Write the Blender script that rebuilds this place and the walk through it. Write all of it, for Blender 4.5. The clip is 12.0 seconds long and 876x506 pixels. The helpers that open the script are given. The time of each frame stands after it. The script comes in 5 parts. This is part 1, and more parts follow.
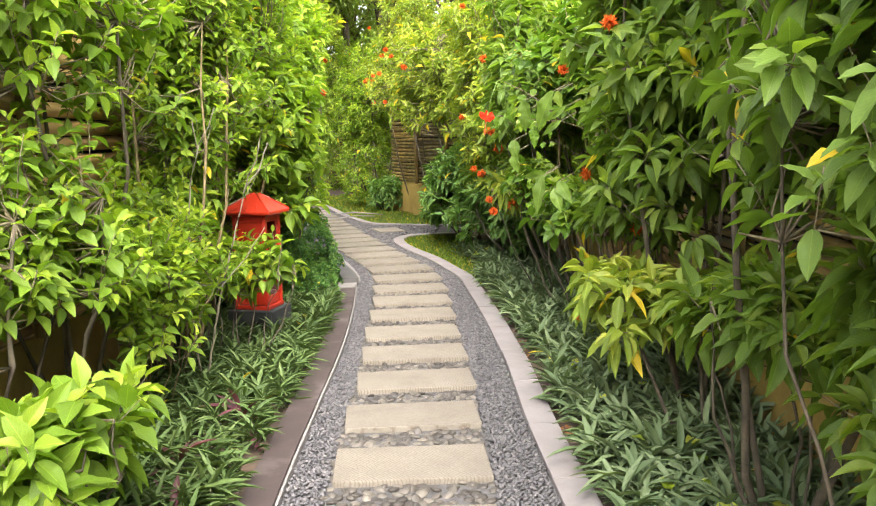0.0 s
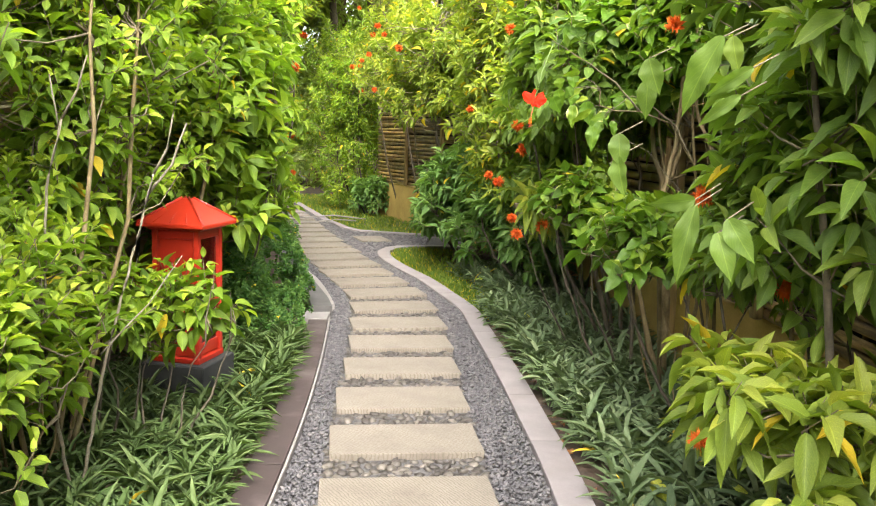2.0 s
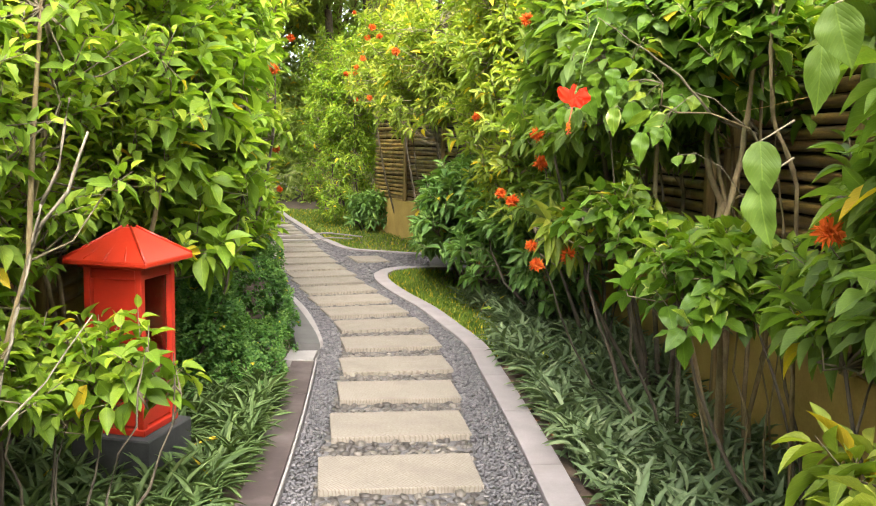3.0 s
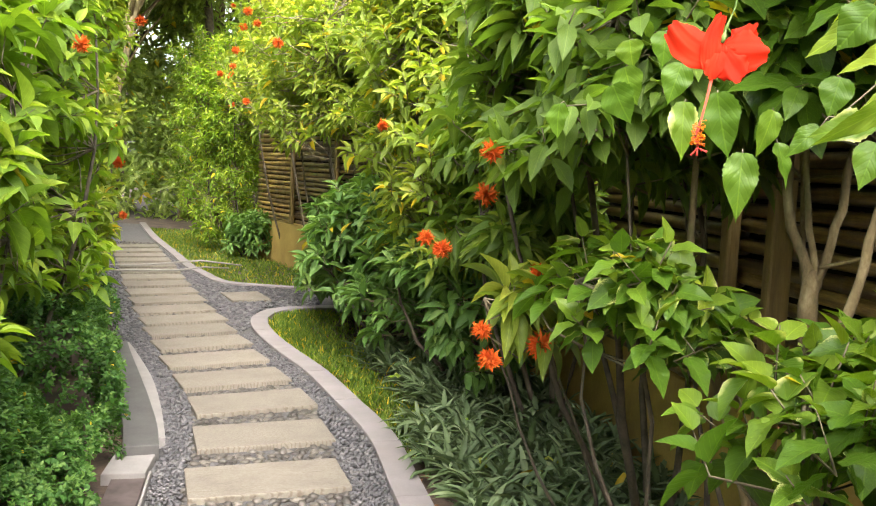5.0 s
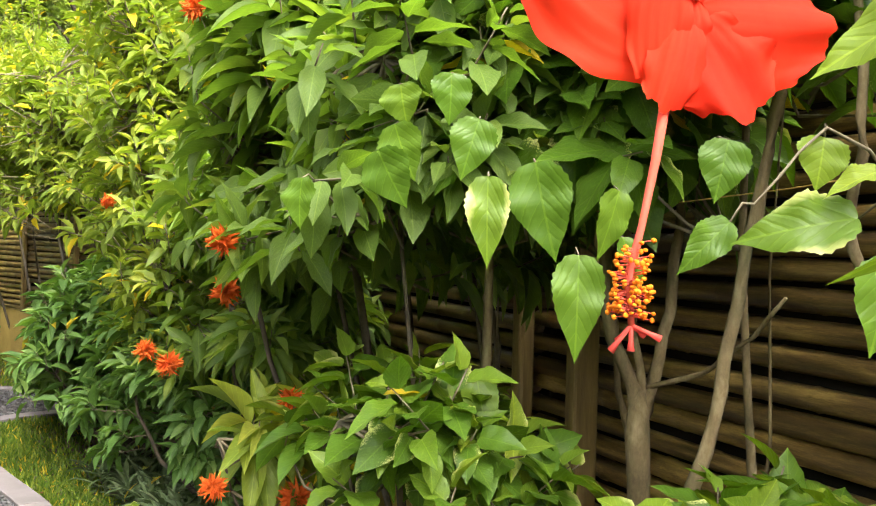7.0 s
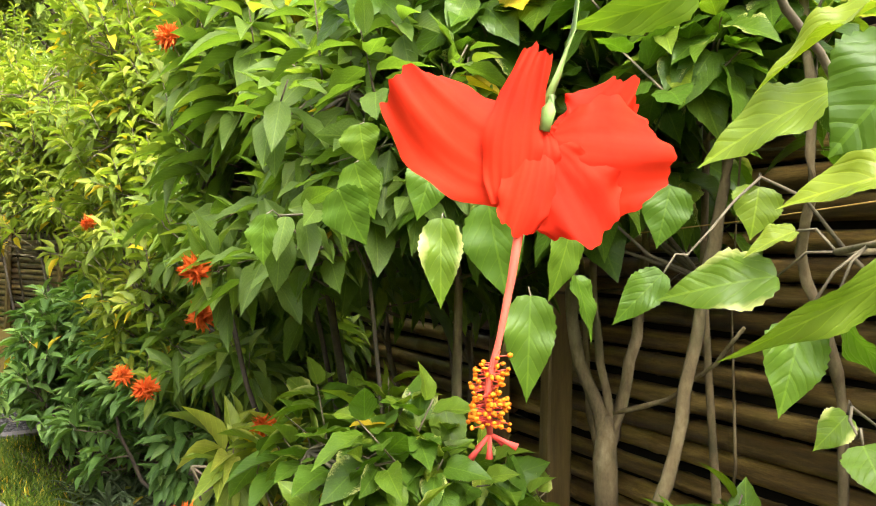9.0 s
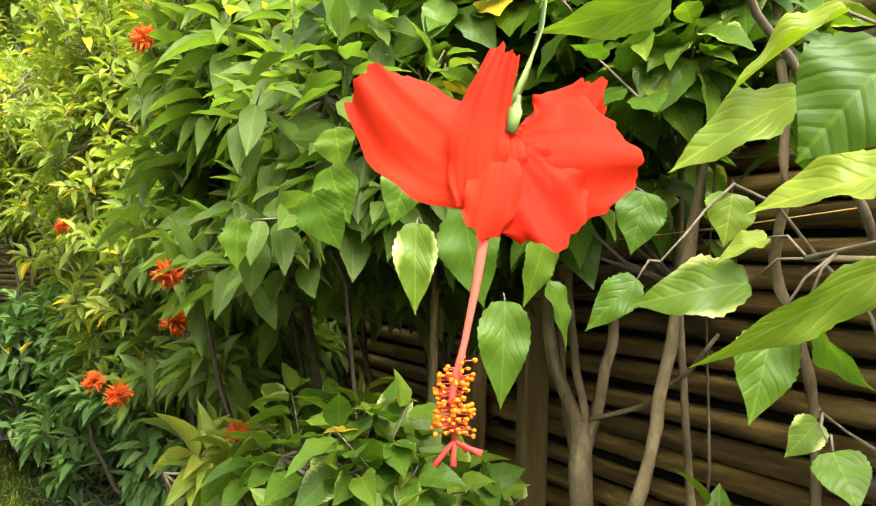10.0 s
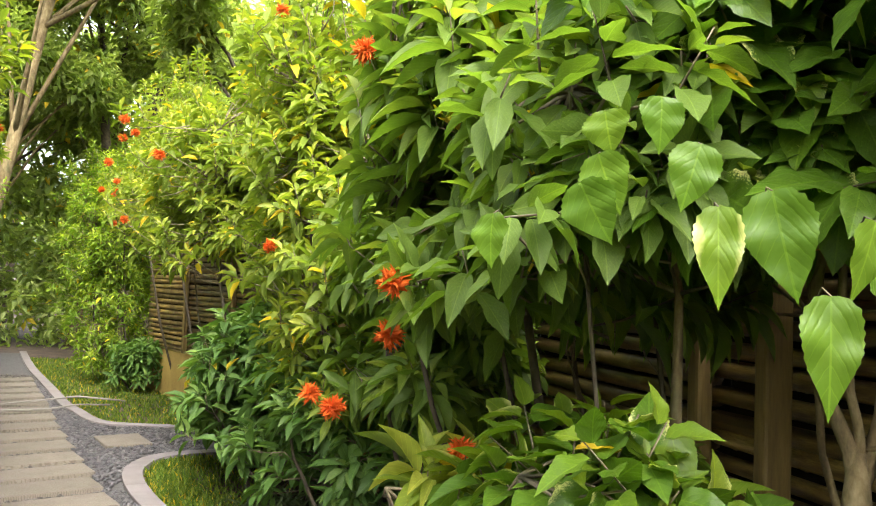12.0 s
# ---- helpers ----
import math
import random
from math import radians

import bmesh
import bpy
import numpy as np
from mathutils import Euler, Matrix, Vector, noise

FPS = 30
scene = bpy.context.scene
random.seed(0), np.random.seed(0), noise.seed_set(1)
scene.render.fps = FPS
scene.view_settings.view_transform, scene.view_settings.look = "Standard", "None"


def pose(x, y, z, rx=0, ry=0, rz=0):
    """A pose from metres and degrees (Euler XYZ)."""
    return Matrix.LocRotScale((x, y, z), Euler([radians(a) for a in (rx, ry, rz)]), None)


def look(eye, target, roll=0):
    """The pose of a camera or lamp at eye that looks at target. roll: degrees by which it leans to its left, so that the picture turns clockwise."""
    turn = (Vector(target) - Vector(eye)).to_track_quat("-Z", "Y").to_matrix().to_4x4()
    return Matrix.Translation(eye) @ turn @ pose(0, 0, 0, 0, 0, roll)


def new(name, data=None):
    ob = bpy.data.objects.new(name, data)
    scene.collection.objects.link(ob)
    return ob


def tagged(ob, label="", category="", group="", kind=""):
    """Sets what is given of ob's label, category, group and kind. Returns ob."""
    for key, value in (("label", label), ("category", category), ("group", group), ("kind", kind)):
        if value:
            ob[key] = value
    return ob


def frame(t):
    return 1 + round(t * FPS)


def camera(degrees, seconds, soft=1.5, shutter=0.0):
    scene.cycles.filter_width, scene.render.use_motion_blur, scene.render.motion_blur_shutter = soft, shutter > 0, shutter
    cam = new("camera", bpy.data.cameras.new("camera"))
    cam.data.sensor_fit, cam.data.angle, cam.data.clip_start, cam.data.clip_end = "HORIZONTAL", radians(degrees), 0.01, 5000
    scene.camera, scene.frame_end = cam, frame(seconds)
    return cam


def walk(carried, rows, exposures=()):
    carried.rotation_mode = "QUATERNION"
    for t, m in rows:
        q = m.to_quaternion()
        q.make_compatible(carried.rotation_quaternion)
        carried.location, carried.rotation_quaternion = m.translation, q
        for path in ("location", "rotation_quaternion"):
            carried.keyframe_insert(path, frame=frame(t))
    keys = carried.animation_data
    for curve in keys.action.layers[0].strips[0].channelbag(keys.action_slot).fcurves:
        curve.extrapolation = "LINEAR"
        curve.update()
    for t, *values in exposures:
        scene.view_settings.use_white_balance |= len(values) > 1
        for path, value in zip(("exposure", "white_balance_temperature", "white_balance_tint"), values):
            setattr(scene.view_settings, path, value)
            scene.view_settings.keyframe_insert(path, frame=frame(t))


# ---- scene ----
cam = camera(54.4, 12.0, soft=1.1)
METRES, EYE, TILT, LEAN, TURN = 4.4, 1.3, -8.2, 0.0, 0.0
PATH = [
    (0, (0.409, -0.362, 1.326), (0.285, 1.616, 1.053), -0.8),
    (0.5, (0.337, 0.034, 1.288), (0.248, 2.002, 0.943), 0.4),
    (1, (0.279, 0.434, 1.306), (0.203, 2.392, 0.909), 1.3),
    (1.5, (0.255, 0.851, 1.294), (0.181, 2.818, 0.938), 1.9),
    (2, (0.19, 1.257, 1.285), (0.111, 3.237, 1.013), 1.8),
    (2.5, (0.144, 1.622, 1.298), (0.063, 3.605, 1.051), 1.5),
    (2.7, (0.141, 1.794, 1.284), (0.059, 3.777, 1.039), 1.4),
    (4.3, (0.126, 3.03, 1.302), (0.076, 5.014, 1.055), 1.8),
    (4.5, (0.122, 3.166, 1.309), (0.104, 5.152, 1.07), 2.0),
    (5, (0.072, 3.538, 1.307), (0.241, 5.52, 1.104), 2.4),
    (5.5, (0.095, 3.781, 1.322), (0.462, 5.742, 1.174), 3.0),
    (6, (0.181, 3.972, 1.331), (0.707, 5.9, 1.236), 3.0),
    (6.5, (0.217, 4.06, 1.349), (0.858, 5.953, 1.299), 2.3),
    (7, (0.24, 4.105, 1.357), (0.913, 5.989, 1.336), 1.5),
    (7.2, (0.249, 4.122, 1.362), (0.911, 6.009, 1.335), 1.1),
    (8.8, (0.258, 4.075, 1.393), (0.959, 5.948, 1.398), 0.4),
    (9, (0.269, 4.076, 1.391), (0.965, 5.951, 1.396), 1.1),
    (9.5, (0.274, 4.077, 1.391), (0.991, 5.944, 1.404), 1.1),
    (10, (0.275, 4.079, 1.39), (1.017, 5.936, 1.411), 1.4),
    (10.5, (0.277, 4.079, 1.39), (1.047, 5.924, 1.422), 1.8),
    (11, (0.272, 4.087, 1.388), (1.05, 5.929, 1.433), 1.8),
    (11.5, (0.257, 4.116, 1.374), (0.88, 6.015, 1.461), 2.4),
    (12, (0.19, 4.202, 1.346), (0.549, 6.167, 1.426), 1.8),
]
EXPOSURES = [(0, 2.5), (5.5, 2.5), (8.8, 2.42), (11.0, 2.42), (12.0, 2.36)]
walk(cam, [(t, look(eye, target, roll)) for t, eye, target, roll in PATH], EXPOSURES)

# ---- light ----
SUN_EL, SUN_ROT = radians(50), radians(172)
world = bpy.data.worlds.new("world")
scene.world = world
world.use_nodes = True
wn = world.node_tree
sky = wn.nodes.new("ShaderNodeTexSky")
sky.sky_type, sky.sun_disc = "NISHITA", False
sky.sun_elevation, sky.sun_rotation = SUN_EL, SUN_ROT
sky.air_density, sky.dust_density, sky.ozone_density = 1.0, 5.0, 0.6
haze = wn.nodes.new("ShaderNodeHueSaturation")
haze.inputs["Saturation"].default_value, haze.inputs["Value"].default_value = 0.3, 1.25
wn.links.new(sky.outputs[0], haze.inputs["Color"])
wn.links.new(haze.outputs[0], wn.nodes["Background"].inputs[0])
wn.nodes["Background"].inputs[1].default_value = 0.15
sun = new("sun", bpy.data.lights.new("sun", "SUN"))
sun.data.energy, sun.data.angle, sun.data.color = 0.62, radians(35), (1.0, 0.96, 0.88)
sun.matrix_world = look((0, 0, 20), (-16.8 * math.sin(SUN_ROT), -16.8 * math.cos(SUN_ROT), 0))


# ---- materials ----
def node_mat(name, rough=0.6):
    m = bpy.data.materials.new(name)
    m.use_nodes = True
    nt = m.node_tree
    b = nt.nodes["Principled BSDF"]
    b.inputs["Roughness"].default_value = rough
    return m, nt, b


def nd(nt, kind, **sets):
    n = nt.nodes.new(kind)
    for k, v in sets.items():
        n.inputs[k.replace("_", " ")].default_value = v
    return n


def ramp(nt, stops):
    r = nt.nodes.new("ShaderNodeValToRGB")
    e = r.color_ramp.elements
    e[0].position, e[0].color = stops[0][0], (*stops[0][1], 1)
    e[1].position, e[1].color = stops[-1][0], (*stops[-1][1], 1)
    for p, c in stops[1:-1]:
        k = e.new(p)
        k.color = (*c, 1)
    return r


def mix(nt, kind, a, b, fac):
    m = nt.nodes.new("ShaderNodeMix")
    m.data_type, m.blend_type = "RGBA", kind
    for s, v in ((m.inputs[0], fac), (m.inputs[6], a), (m.inputs[7], b)):
        if hasattr(v, "is_linked"):
            nt.links.new(v, s)
        else:
            s.default_value = v if not isinstance(v, tuple) or len(v) == 4 else (*v, 1)
    return m.outputs[2]


def math_node(nt, op, a, b=0.0, c=0.0):
    m = nt.nodes.new("ShaderNodeMath")
    m.operation = op
    for s, v in zip(m.inputs, (a, b, c)):
        if hasattr(v, "is_linked"):
            nt.links.new(v, s)
        else:
            s.default_value = v
    return m.outputs[0]


def surface(name, stops, scale, rough, bump=0.3, fine=60.0, detail=6.0, stretch=(1, 1, 1), stain=None, per_piece=0.0):
    """A rough solid surface: large stains, fine grain and relief."""
    m, nt, b = node_mat(name, rough)
    tc = nt.nodes.new("ShaderNodeTexCoord")
    mp = nt.nodes.new("ShaderNodeMapping")
    mp.inputs["Scale"].default_value = stretch
    nt.links.new(tc.outputs["Object"], mp.inputs[0])
    n1 = nd(nt, "ShaderNodeTexNoise", Scale=scale, Detail=detail, Roughness=0.6)
    n2 = nd(nt, "ShaderNodeTexNoise", Scale=fine, Detail=4.0, Roughness=0.7)
    oi = nt.nodes.new("ShaderNodeObjectInfo")
    shift = nt.nodes.new("ShaderNodeVectorMath")
    shift.operation = "ADD"
    nt.links.new(mp.outputs[0], shift.inputs[0])
    off = math_node(nt, "MULTIPLY", oi.outputs["Random"], 37.0 if per_piece else 0.0)
    cx = nt.nodes.new("ShaderNodeCombineXYZ")
    for i in range(3):
        nt.links.new(off, cx.inputs[i])
    nt.links.new(cx.outputs[0], shift.inputs[1])
    for n in (n1, n2):
        nt.links.new(shift.outputs[0], n.inputs["Vector"])
    r = ramp(nt, stops)
    f = math_node(nt, "MULTIPLY_ADD", n2.outputs[0], 0.35, math_node(nt, "MULTIPLY_ADD", n1.outputs[0], 1.0, -0.17))
    nt.links.new(f, r.inputs[0])
    col = r.outputs[0]
    if stain:
        n3 = nd(nt, "ShaderNodeTexNoise", Scale=scale * 0.35, Detail=5.0, Roughness=0.65)
        nt.links.new(shift.outputs[0], n3.inputs["Vector"])
        col = mix(nt, "MIX", col, stain, math_node(nt, "SMOOTH_MIN", math_node(nt, "MAXIMUM", math_node(nt, "MULTIPLY_ADD", n3.outputs[0], 4.0, -2.1), 0.0), 0.6, 0.1))
    if per_piece:
        v = math_node(nt, "MULTIPLY_ADD", oi.outputs["Random"], per_piece, 1 - per_piece / 2)
        hs = nt.nodes.new("ShaderNodeHueSaturation")
        nt.links.new(v, hs.inputs["Value"])
        nt.links.new(col, hs.inputs["Color"])
        col = hs.outputs[0]
    nt.links.new(col, b.inputs["Base Color"])
    bp = nd(nt, "ShaderNodeBump", Strength=bump, Distance=0.004)
    nt.links.new(f, bp.inputs["Height"])
    nt.links.new(bp.outputs[0], b.inputs["Normal"])
    return m


def leaf_mat(name, old, young, edge=None, yellow=0.04, rough=0.45, veins=9.0, through_light=0.38, rib=0.6):
    """A leaf blade: colour by age and chance, pale midrib and veins, some blades with yellowed or cream margins."""
    m, nt, b = node_mat(name, rough)
    b.inputs["Specular IOR Level"].default_value = 0.22
    geo = nt.nodes.new("ShaderNodeNewGeometry")
    oi = nt.nodes.new("ShaderNodeObjectInfo")
    at = nt.nodes.new("ShaderNodeAttribute")
    at.attribute_name = "age"
    uv = nt.nodes.new("ShaderNodeUVMap")
    sx = nt.nodes.new("ShaderNodeSeparateXYZ")
    nt.links.new(uv.outputs[0], sx.inputs[0])
    rnd = math_node(nt, "FRACT", math_node(nt, "ADD", geo.outputs["Random Per Island"], math_node(nt, "MULTIPLY", oi.outputs["Random"], 7.13)))
    age = math_node(nt, "MULTIPLY_ADD", rnd, 0.35, math_node(nt, "ADD", at.outputs["Fac"], -0.17))
    old = (old[0] * 1.1, old[1] * 1.02, old[2] * 0.85)
    young = (young[0] * 0.82, young[1] * 0.79, young[2] * 0.75)
    mid = tuple((a * 1.1 + c * 0.9) / 2 for a, c in zip(old, young))
    r = ramp(nt, [(0.0, tuple(v * 0.72 for v in old)), (0.3, old), (0.65, mid), (1.0, young)])
    nt.links.new(age, r.inputs[0])
    col = r.outputs[0]
    tc = nt.nodes.new("ShaderNodeTexCoord")
    n = nd(nt, "ShaderNodeTexNoise", Scale=34.0, Detail=4.0)
    nt.links.new(tc.outputs["Object"], n.inputs["Vector"])
    col = mix(nt, "MULTIPLY", col, ramp_out(nt, n.outputs[0], [(0.3, (0.8, 0.82, 0.75)), (0.7, (1.12, 1.08, 1.15))]), 1.0)
    # chance yellow blades
    f = math_node(nt, "GREATER_THAN", math_node(nt, "FRACT", math_node(nt, "MULTIPLY", rnd, 17.3)), 1 - yellow)
    col = mix(nt, "MIX", col, (0.62, 0.42, 0.03, 1), math_node(nt, "MULTIPLY", f, 0.8))
    across = math_node(nt, "ABSOLUTE", math_node(nt, "SUBTRACT", sx.outputs[0], 0.5))
    if edge:
        e = math_node(nt, "MULTIPLY_ADD", n.outputs[0], 0.5, across)
        ef = nt.nodes.new("ShaderNodeMapRange")
        nt.links.new(e, ef.inputs[0])
        ef.inputs[1].default_value, ef.inputs[2].default_value = 0.58, 0.76
        has = math_node(nt, "GREATER_THAN", math_node(nt, "FRACT", math_node(nt, "MULTIPLY", rnd, 5.7)), 0.74)
        col = mix(nt, "MIX", col, (*edge, 1), math_node(nt, "MULTIPLY", ef.outputs[0], has))
    rib_line = math_node(nt, "LESS_THAN", across, 0.018)
    w = math_node(nt, "ADD", math_node(nt, "MULTIPLY", sx.outputs[1], veins), math_node(nt, "MULTIPLY", math_node(nt, "ADD", math_node(nt, "MULTIPLY_ADD", n.outputs[0], 0.1, across), math_node(nt, "MULTIPLY", math_node(nt, "MULTIPLY", across, across), 0.9)), -veins * 0.75))
    tri = math_node(nt, "PINGPONG", w, 0.5)
    vein = math_node(nt, "LESS_THAN", tri, 0.04 if veins else -1.0)
    col = mix(nt, "MIX", col, mix(nt, "MULTIPLY", col, (1.7, 1.6, 1.5, 1), 1.0), math_node(nt, "MAXIMUM", math_node(nt, "MULTIPLY", vein, 0.38), math_node(nt, "MULTIPLY", rib_line, rib)))
    nt.links.new(col, b.inputs["Base Color"])
    bp = nd(nt, "ShaderNodeBump", Strength=0.3, Distance=0.0012)
    nt.links.new(math_node(nt, "MINIMUM", math_node(nt, "MULTIPLY", tri, 4.0), 1.0), bp.inputs["Height"])
    nt.links.new(bp.outputs[0], b.inputs["Normal"])
    tr = nt.nodes.new("ShaderNodeBsdfTranslucent")
    nt.links.new(mix(nt, "MULTIPLY", col, (1.45, 1.6, 0.5, 1), 1.0), tr.inputs[0])
    mx = nt.nodes.new("ShaderNodeMixShader")
    mx.inputs[0].default_value = through_light
    nt.links.new(b.outputs[0], mx.inputs[1])
    nt.links.new(tr.outputs[0], mx.inputs[2])
    nt.links.new(mx.outputs[0], nt.nodes["Material Output"].inputs[0])
    return m


def ramp_out(nt, source, stops):
    r = ramp(nt, stops)
    nt.links.new(source, r.inputs[0])
    return r.outputs[0]


M_SOIL = surface("soil", [(0.3, (0.025, 0.017, 0.012)), (0.55, (0.075, 0.048, 0.031)), (0.8, (0.14, 0.092, 0.058))], 6, 0.95, 0.8, 90)
M_BED = surface("gravel_bed", [(0.3, (0.04, 0.036, 0.036)), (0.7, (0.1, 0.092, 0.09))], 40, 0.95, 0.8, 150)
M_WALL = surface("ochre_render", [(0.25, (0.24, 0.155, 0.035)), (0.6, (0.42, 0.29, 0.07)), (0.9, (0.52, 0.39, 0.13))], 2.2, 0.9, 0.35, 70, stain=(0.12, 0.085, 0.03))
M_KERB = surface("pale_kerb", [(0.25, (0.15, 0.129, 0.125)), (0.6, (0.2, 0.174, 0.17)), (0.9, (0.24, 0.213, 0.208))], 5, 0.85, 0.25, 120, stain=(0.17, 0.14, 0.13), per_piece=0.06)
M_WHITE = surface("white_edge", [(0.25, (0.17, 0.15, 0.14)), (0.8, (0.24, 0.218, 0.205))], 8, 0.8, 0.2, 120)
M_MAROON = surface("maroon_coping", [(0.25, (0.028, 0.017, 0.015)), (0.6, (0.043, 0.028, 0.025)), (0.9, (0.06, 0.042, 0.038))], 5, 0.75, 0.2, 90, stain=(0.15, 0.12, 0.11))
M_GREY = surface("dark_coping", [(0.25, (0.045, 0.04, 0.038)), (0.8, (0.095, 0.088, 0.083))], 5, 0.7, 0.2, 90)
M_PLINTH = surface("plinth_stone", [(0.25, (0.012, 0.013, 0.012)), (0.8, (0.045, 0.045, 0.042))], 8, 0.85, 0.4, 90)
M_RED = surface("red_paint", [(0.25, (0.3, 0.014, 0.005)), (0.7, (0.38, 0.022, 0.007))], 6, 0.42, 0.08, 60, stain=(0.45, 0.02, 0.01))
M_RED2 = surface("red_roof_paint", [(0.25, (0.36, 0.02, 0.007)), (0.7, (0.44, 0.03, 0.01))], 6, 0.35, 0.05, 60)
M_GLASS = node_mat("clear_glass", 0.02)[0]
M_GLASS.node_tree.nodes["Principled BSDF"].inputs["Transmission Weight"].default_value = 1.0
M_GLASS.node_tree.nodes["Principled BSDF"].inputs["IOR"].default_value = 1.45
M_STEEL = node_mat("steel", 0.35)[0]
M_STEEL.node_tree.nodes["Principled BSDF"].inputs["Metallic"].default_value = 1
M_STEEL.node_tree.nodes["Principled BSDF"].inputs["Base Color"].default_value = (0.55, 0.55, 0.55, 1)
M_BARK = surface("bark", [(0.2, (0.05, 0.033, 0.014)), (0.5, (0.17, 0.122, 0.055)), (0.8, (0.33, 0.26, 0.14))], 22, 0.9, 1.0, 180, stretch=(1, 1, 0.45), stain=(0.05, 0.06, 0.02))
M_TWIG = surface("twig", [(0.25, (0.08, 0.06, 0.03)), (0.8, (0.22, 0.18, 0.11))], 30, 0.85, 0.4, 120)
M_PALETWIG = surface("pale_twig", [(0.25, (0.11, 0.09, 0.06)), (0.8, (0.28, 0.24, 0.17))], 30, 0.85, 0.5, 120)
M_GREENSTEM = surface("green_stem", [(0.25, (0.12, 0.2, 0.04)), (0.8, (0.22, 0.32, 0.08))], 30, 0.6, 0.2, 120)
M_DARKBARK = surface("dark_bark", [(0.25, (0.03, 0.024, 0.016)), (0.7, (0.11, 0.085, 0.055))], 18, 0.95, 0.7, 90)
M_BAMBOO_R = surface("old_bamboo", [(0.3, (0.035, 0.02, 0.007)), (0.48, (0.12, 0.073, 0.02)), (0.62, (0.26, 0.17, 0.046)), (0.88, (0.45, 0.33, 0.12))], 6, 0.42, 0.5, 90, stretch=(6, 0.6, 6), stain=(0.03, 0.02, 0.008), per_piece=0.7)
M_BAMBOO_L = surface("golden_bamboo", [(0.2, (0.2, 0.11, 0.035)), (0.5, (0.42, 0.25, 0.09)), (0.9, (0.58, 0.4, 0.18))], 7, 0.42, 0.2, 60, stretch=(5, 0.35, 5), per_piece=0.3)
M_POST = surface("bamboo_post", [(0.2, (0.07, 0.045, 0.014)), (0.6, (0.21, 0.14, 0.042)), (0.9, (0.32, 0.23, 0.085))], 8, 0.6, 0.4, 60, stretch=(5, 5, 0.4))
M_HOSE = surface("pale_hose", [(0.25, (0.17, 0.15, 0.13)), (0.8, (0.24, 0.22, 0.19))], 8, 0.5, 0.1, 90)
# near-black stands for the shade between fence poles; also colours the extinguisher handle
M_DARK = surface("gap_shade_and_handle", [(0.2, (0.008, 0.006, 0.004)), (0.9, (0.025, 0.018, 0.012))], 8, 0.9, 0.2, 60)


def slab_mat():
    m, nt, b = node_mat("sandstone_slab", 0.85)
    tc = nt.nodes.new("ShaderNodeTexCoord")
    oi = nt.nodes.new("ShaderNodeObjectInfo")
    ang = math_node(nt, "MULTIPLY_ADD", oi.outputs["Random"], 1.2, 0.1)
    vr = nt.nodes.new("ShaderNodeVectorRotate")
    vr.rotation_type = "Z_AXIS"
    nt.links.new(tc.outputs["Object"], vr.inputs["Vector"])
    nt.links.new(ang, vr.inputs["Angle"])
    sh = nt.nodes.new("ShaderNodeVectorMath")
    sh.operation = "ADD"
    nt.links.new(vr.outputs[0], sh.inputs[0])
    cx = nt.nodes.new("ShaderNodeCombineXYZ")
    nt.links.new(math_node(nt, "MULTIPLY", oi.outputs["Random"], 51.0), cx.inputs[0])
    nt.links.new(cx.outputs[0], sh.inputs[1])
    w = nd(nt, "ShaderNodeTexWave", Scale=26.0, Distortion=7.0, Detail=6.0, Detail_Scale=0.8)
    w.bands_direction = "Y"
    n = nd(nt, "ShaderNodeTexNoise", Scale=5.0, Detail=8.0, Roughness=0.65)
    n2 = nd(nt, "ShaderNodeTexNoise", Scale=90.0, Detail=4.0, Roughness=0.7)
    for q in (w, n, n2):
        nt.links.new(sh.outputs[0], q.inputs["Vector"])
    base = ramp_out(nt, n.outputs[0], [(0.25, (0.13, 0.109, 0.087)), (0.5, (0.175, 0.152, 0.124)), (0.8, (0.21, 0.186, 0.158))])
    grain = ramp_out(nt, w.outputs[0], [(0.0, (0.6, 0.52, 0.44)), (0.4, (1, 1, 1)), (1.0, (1.05, 1.03, 1.0))])
    col = mix(nt, "MULTIPLY", base, grain, math_node(nt, "MINIMUM", math_node(nt, "MULTIPLY", n.outputs[0], 1.4), 1.0))
    col = mix(nt, "MULTIPLY", col, ramp_out(nt, n2.outputs[0], [(0.35, (0.8, 0.78, 0.75)), (0.65, (1.08, 1.08, 1.08))]), 0.8)
    hs = nt.nodes.new("ShaderNodeHueSaturation")
    nt.links.new(math_node(nt, "MULTIPLY_ADD", math_node(nt, "FRACT", math_node(nt, "MULTIPLY", oi.outputs["Random"], 9.7)), 0.22, 0.87), hs.inputs["Value"])
    nt.links.new(col, hs.inputs["Color"])
    nt.links.new(hs.outputs[0], b.inputs["Base Color"])
    bp = nd(nt, "ShaderNodeBump", Strength=0.5, Distance=0.002)
    nt.links.new(math_node(nt, "MULTIPLY_ADD", w.outputs[0], 0.06, n2.outputs[0]), bp.inputs["Height"])
    nt.links.new(bp.outputs[0], b.inputs["Normal"])
    return m


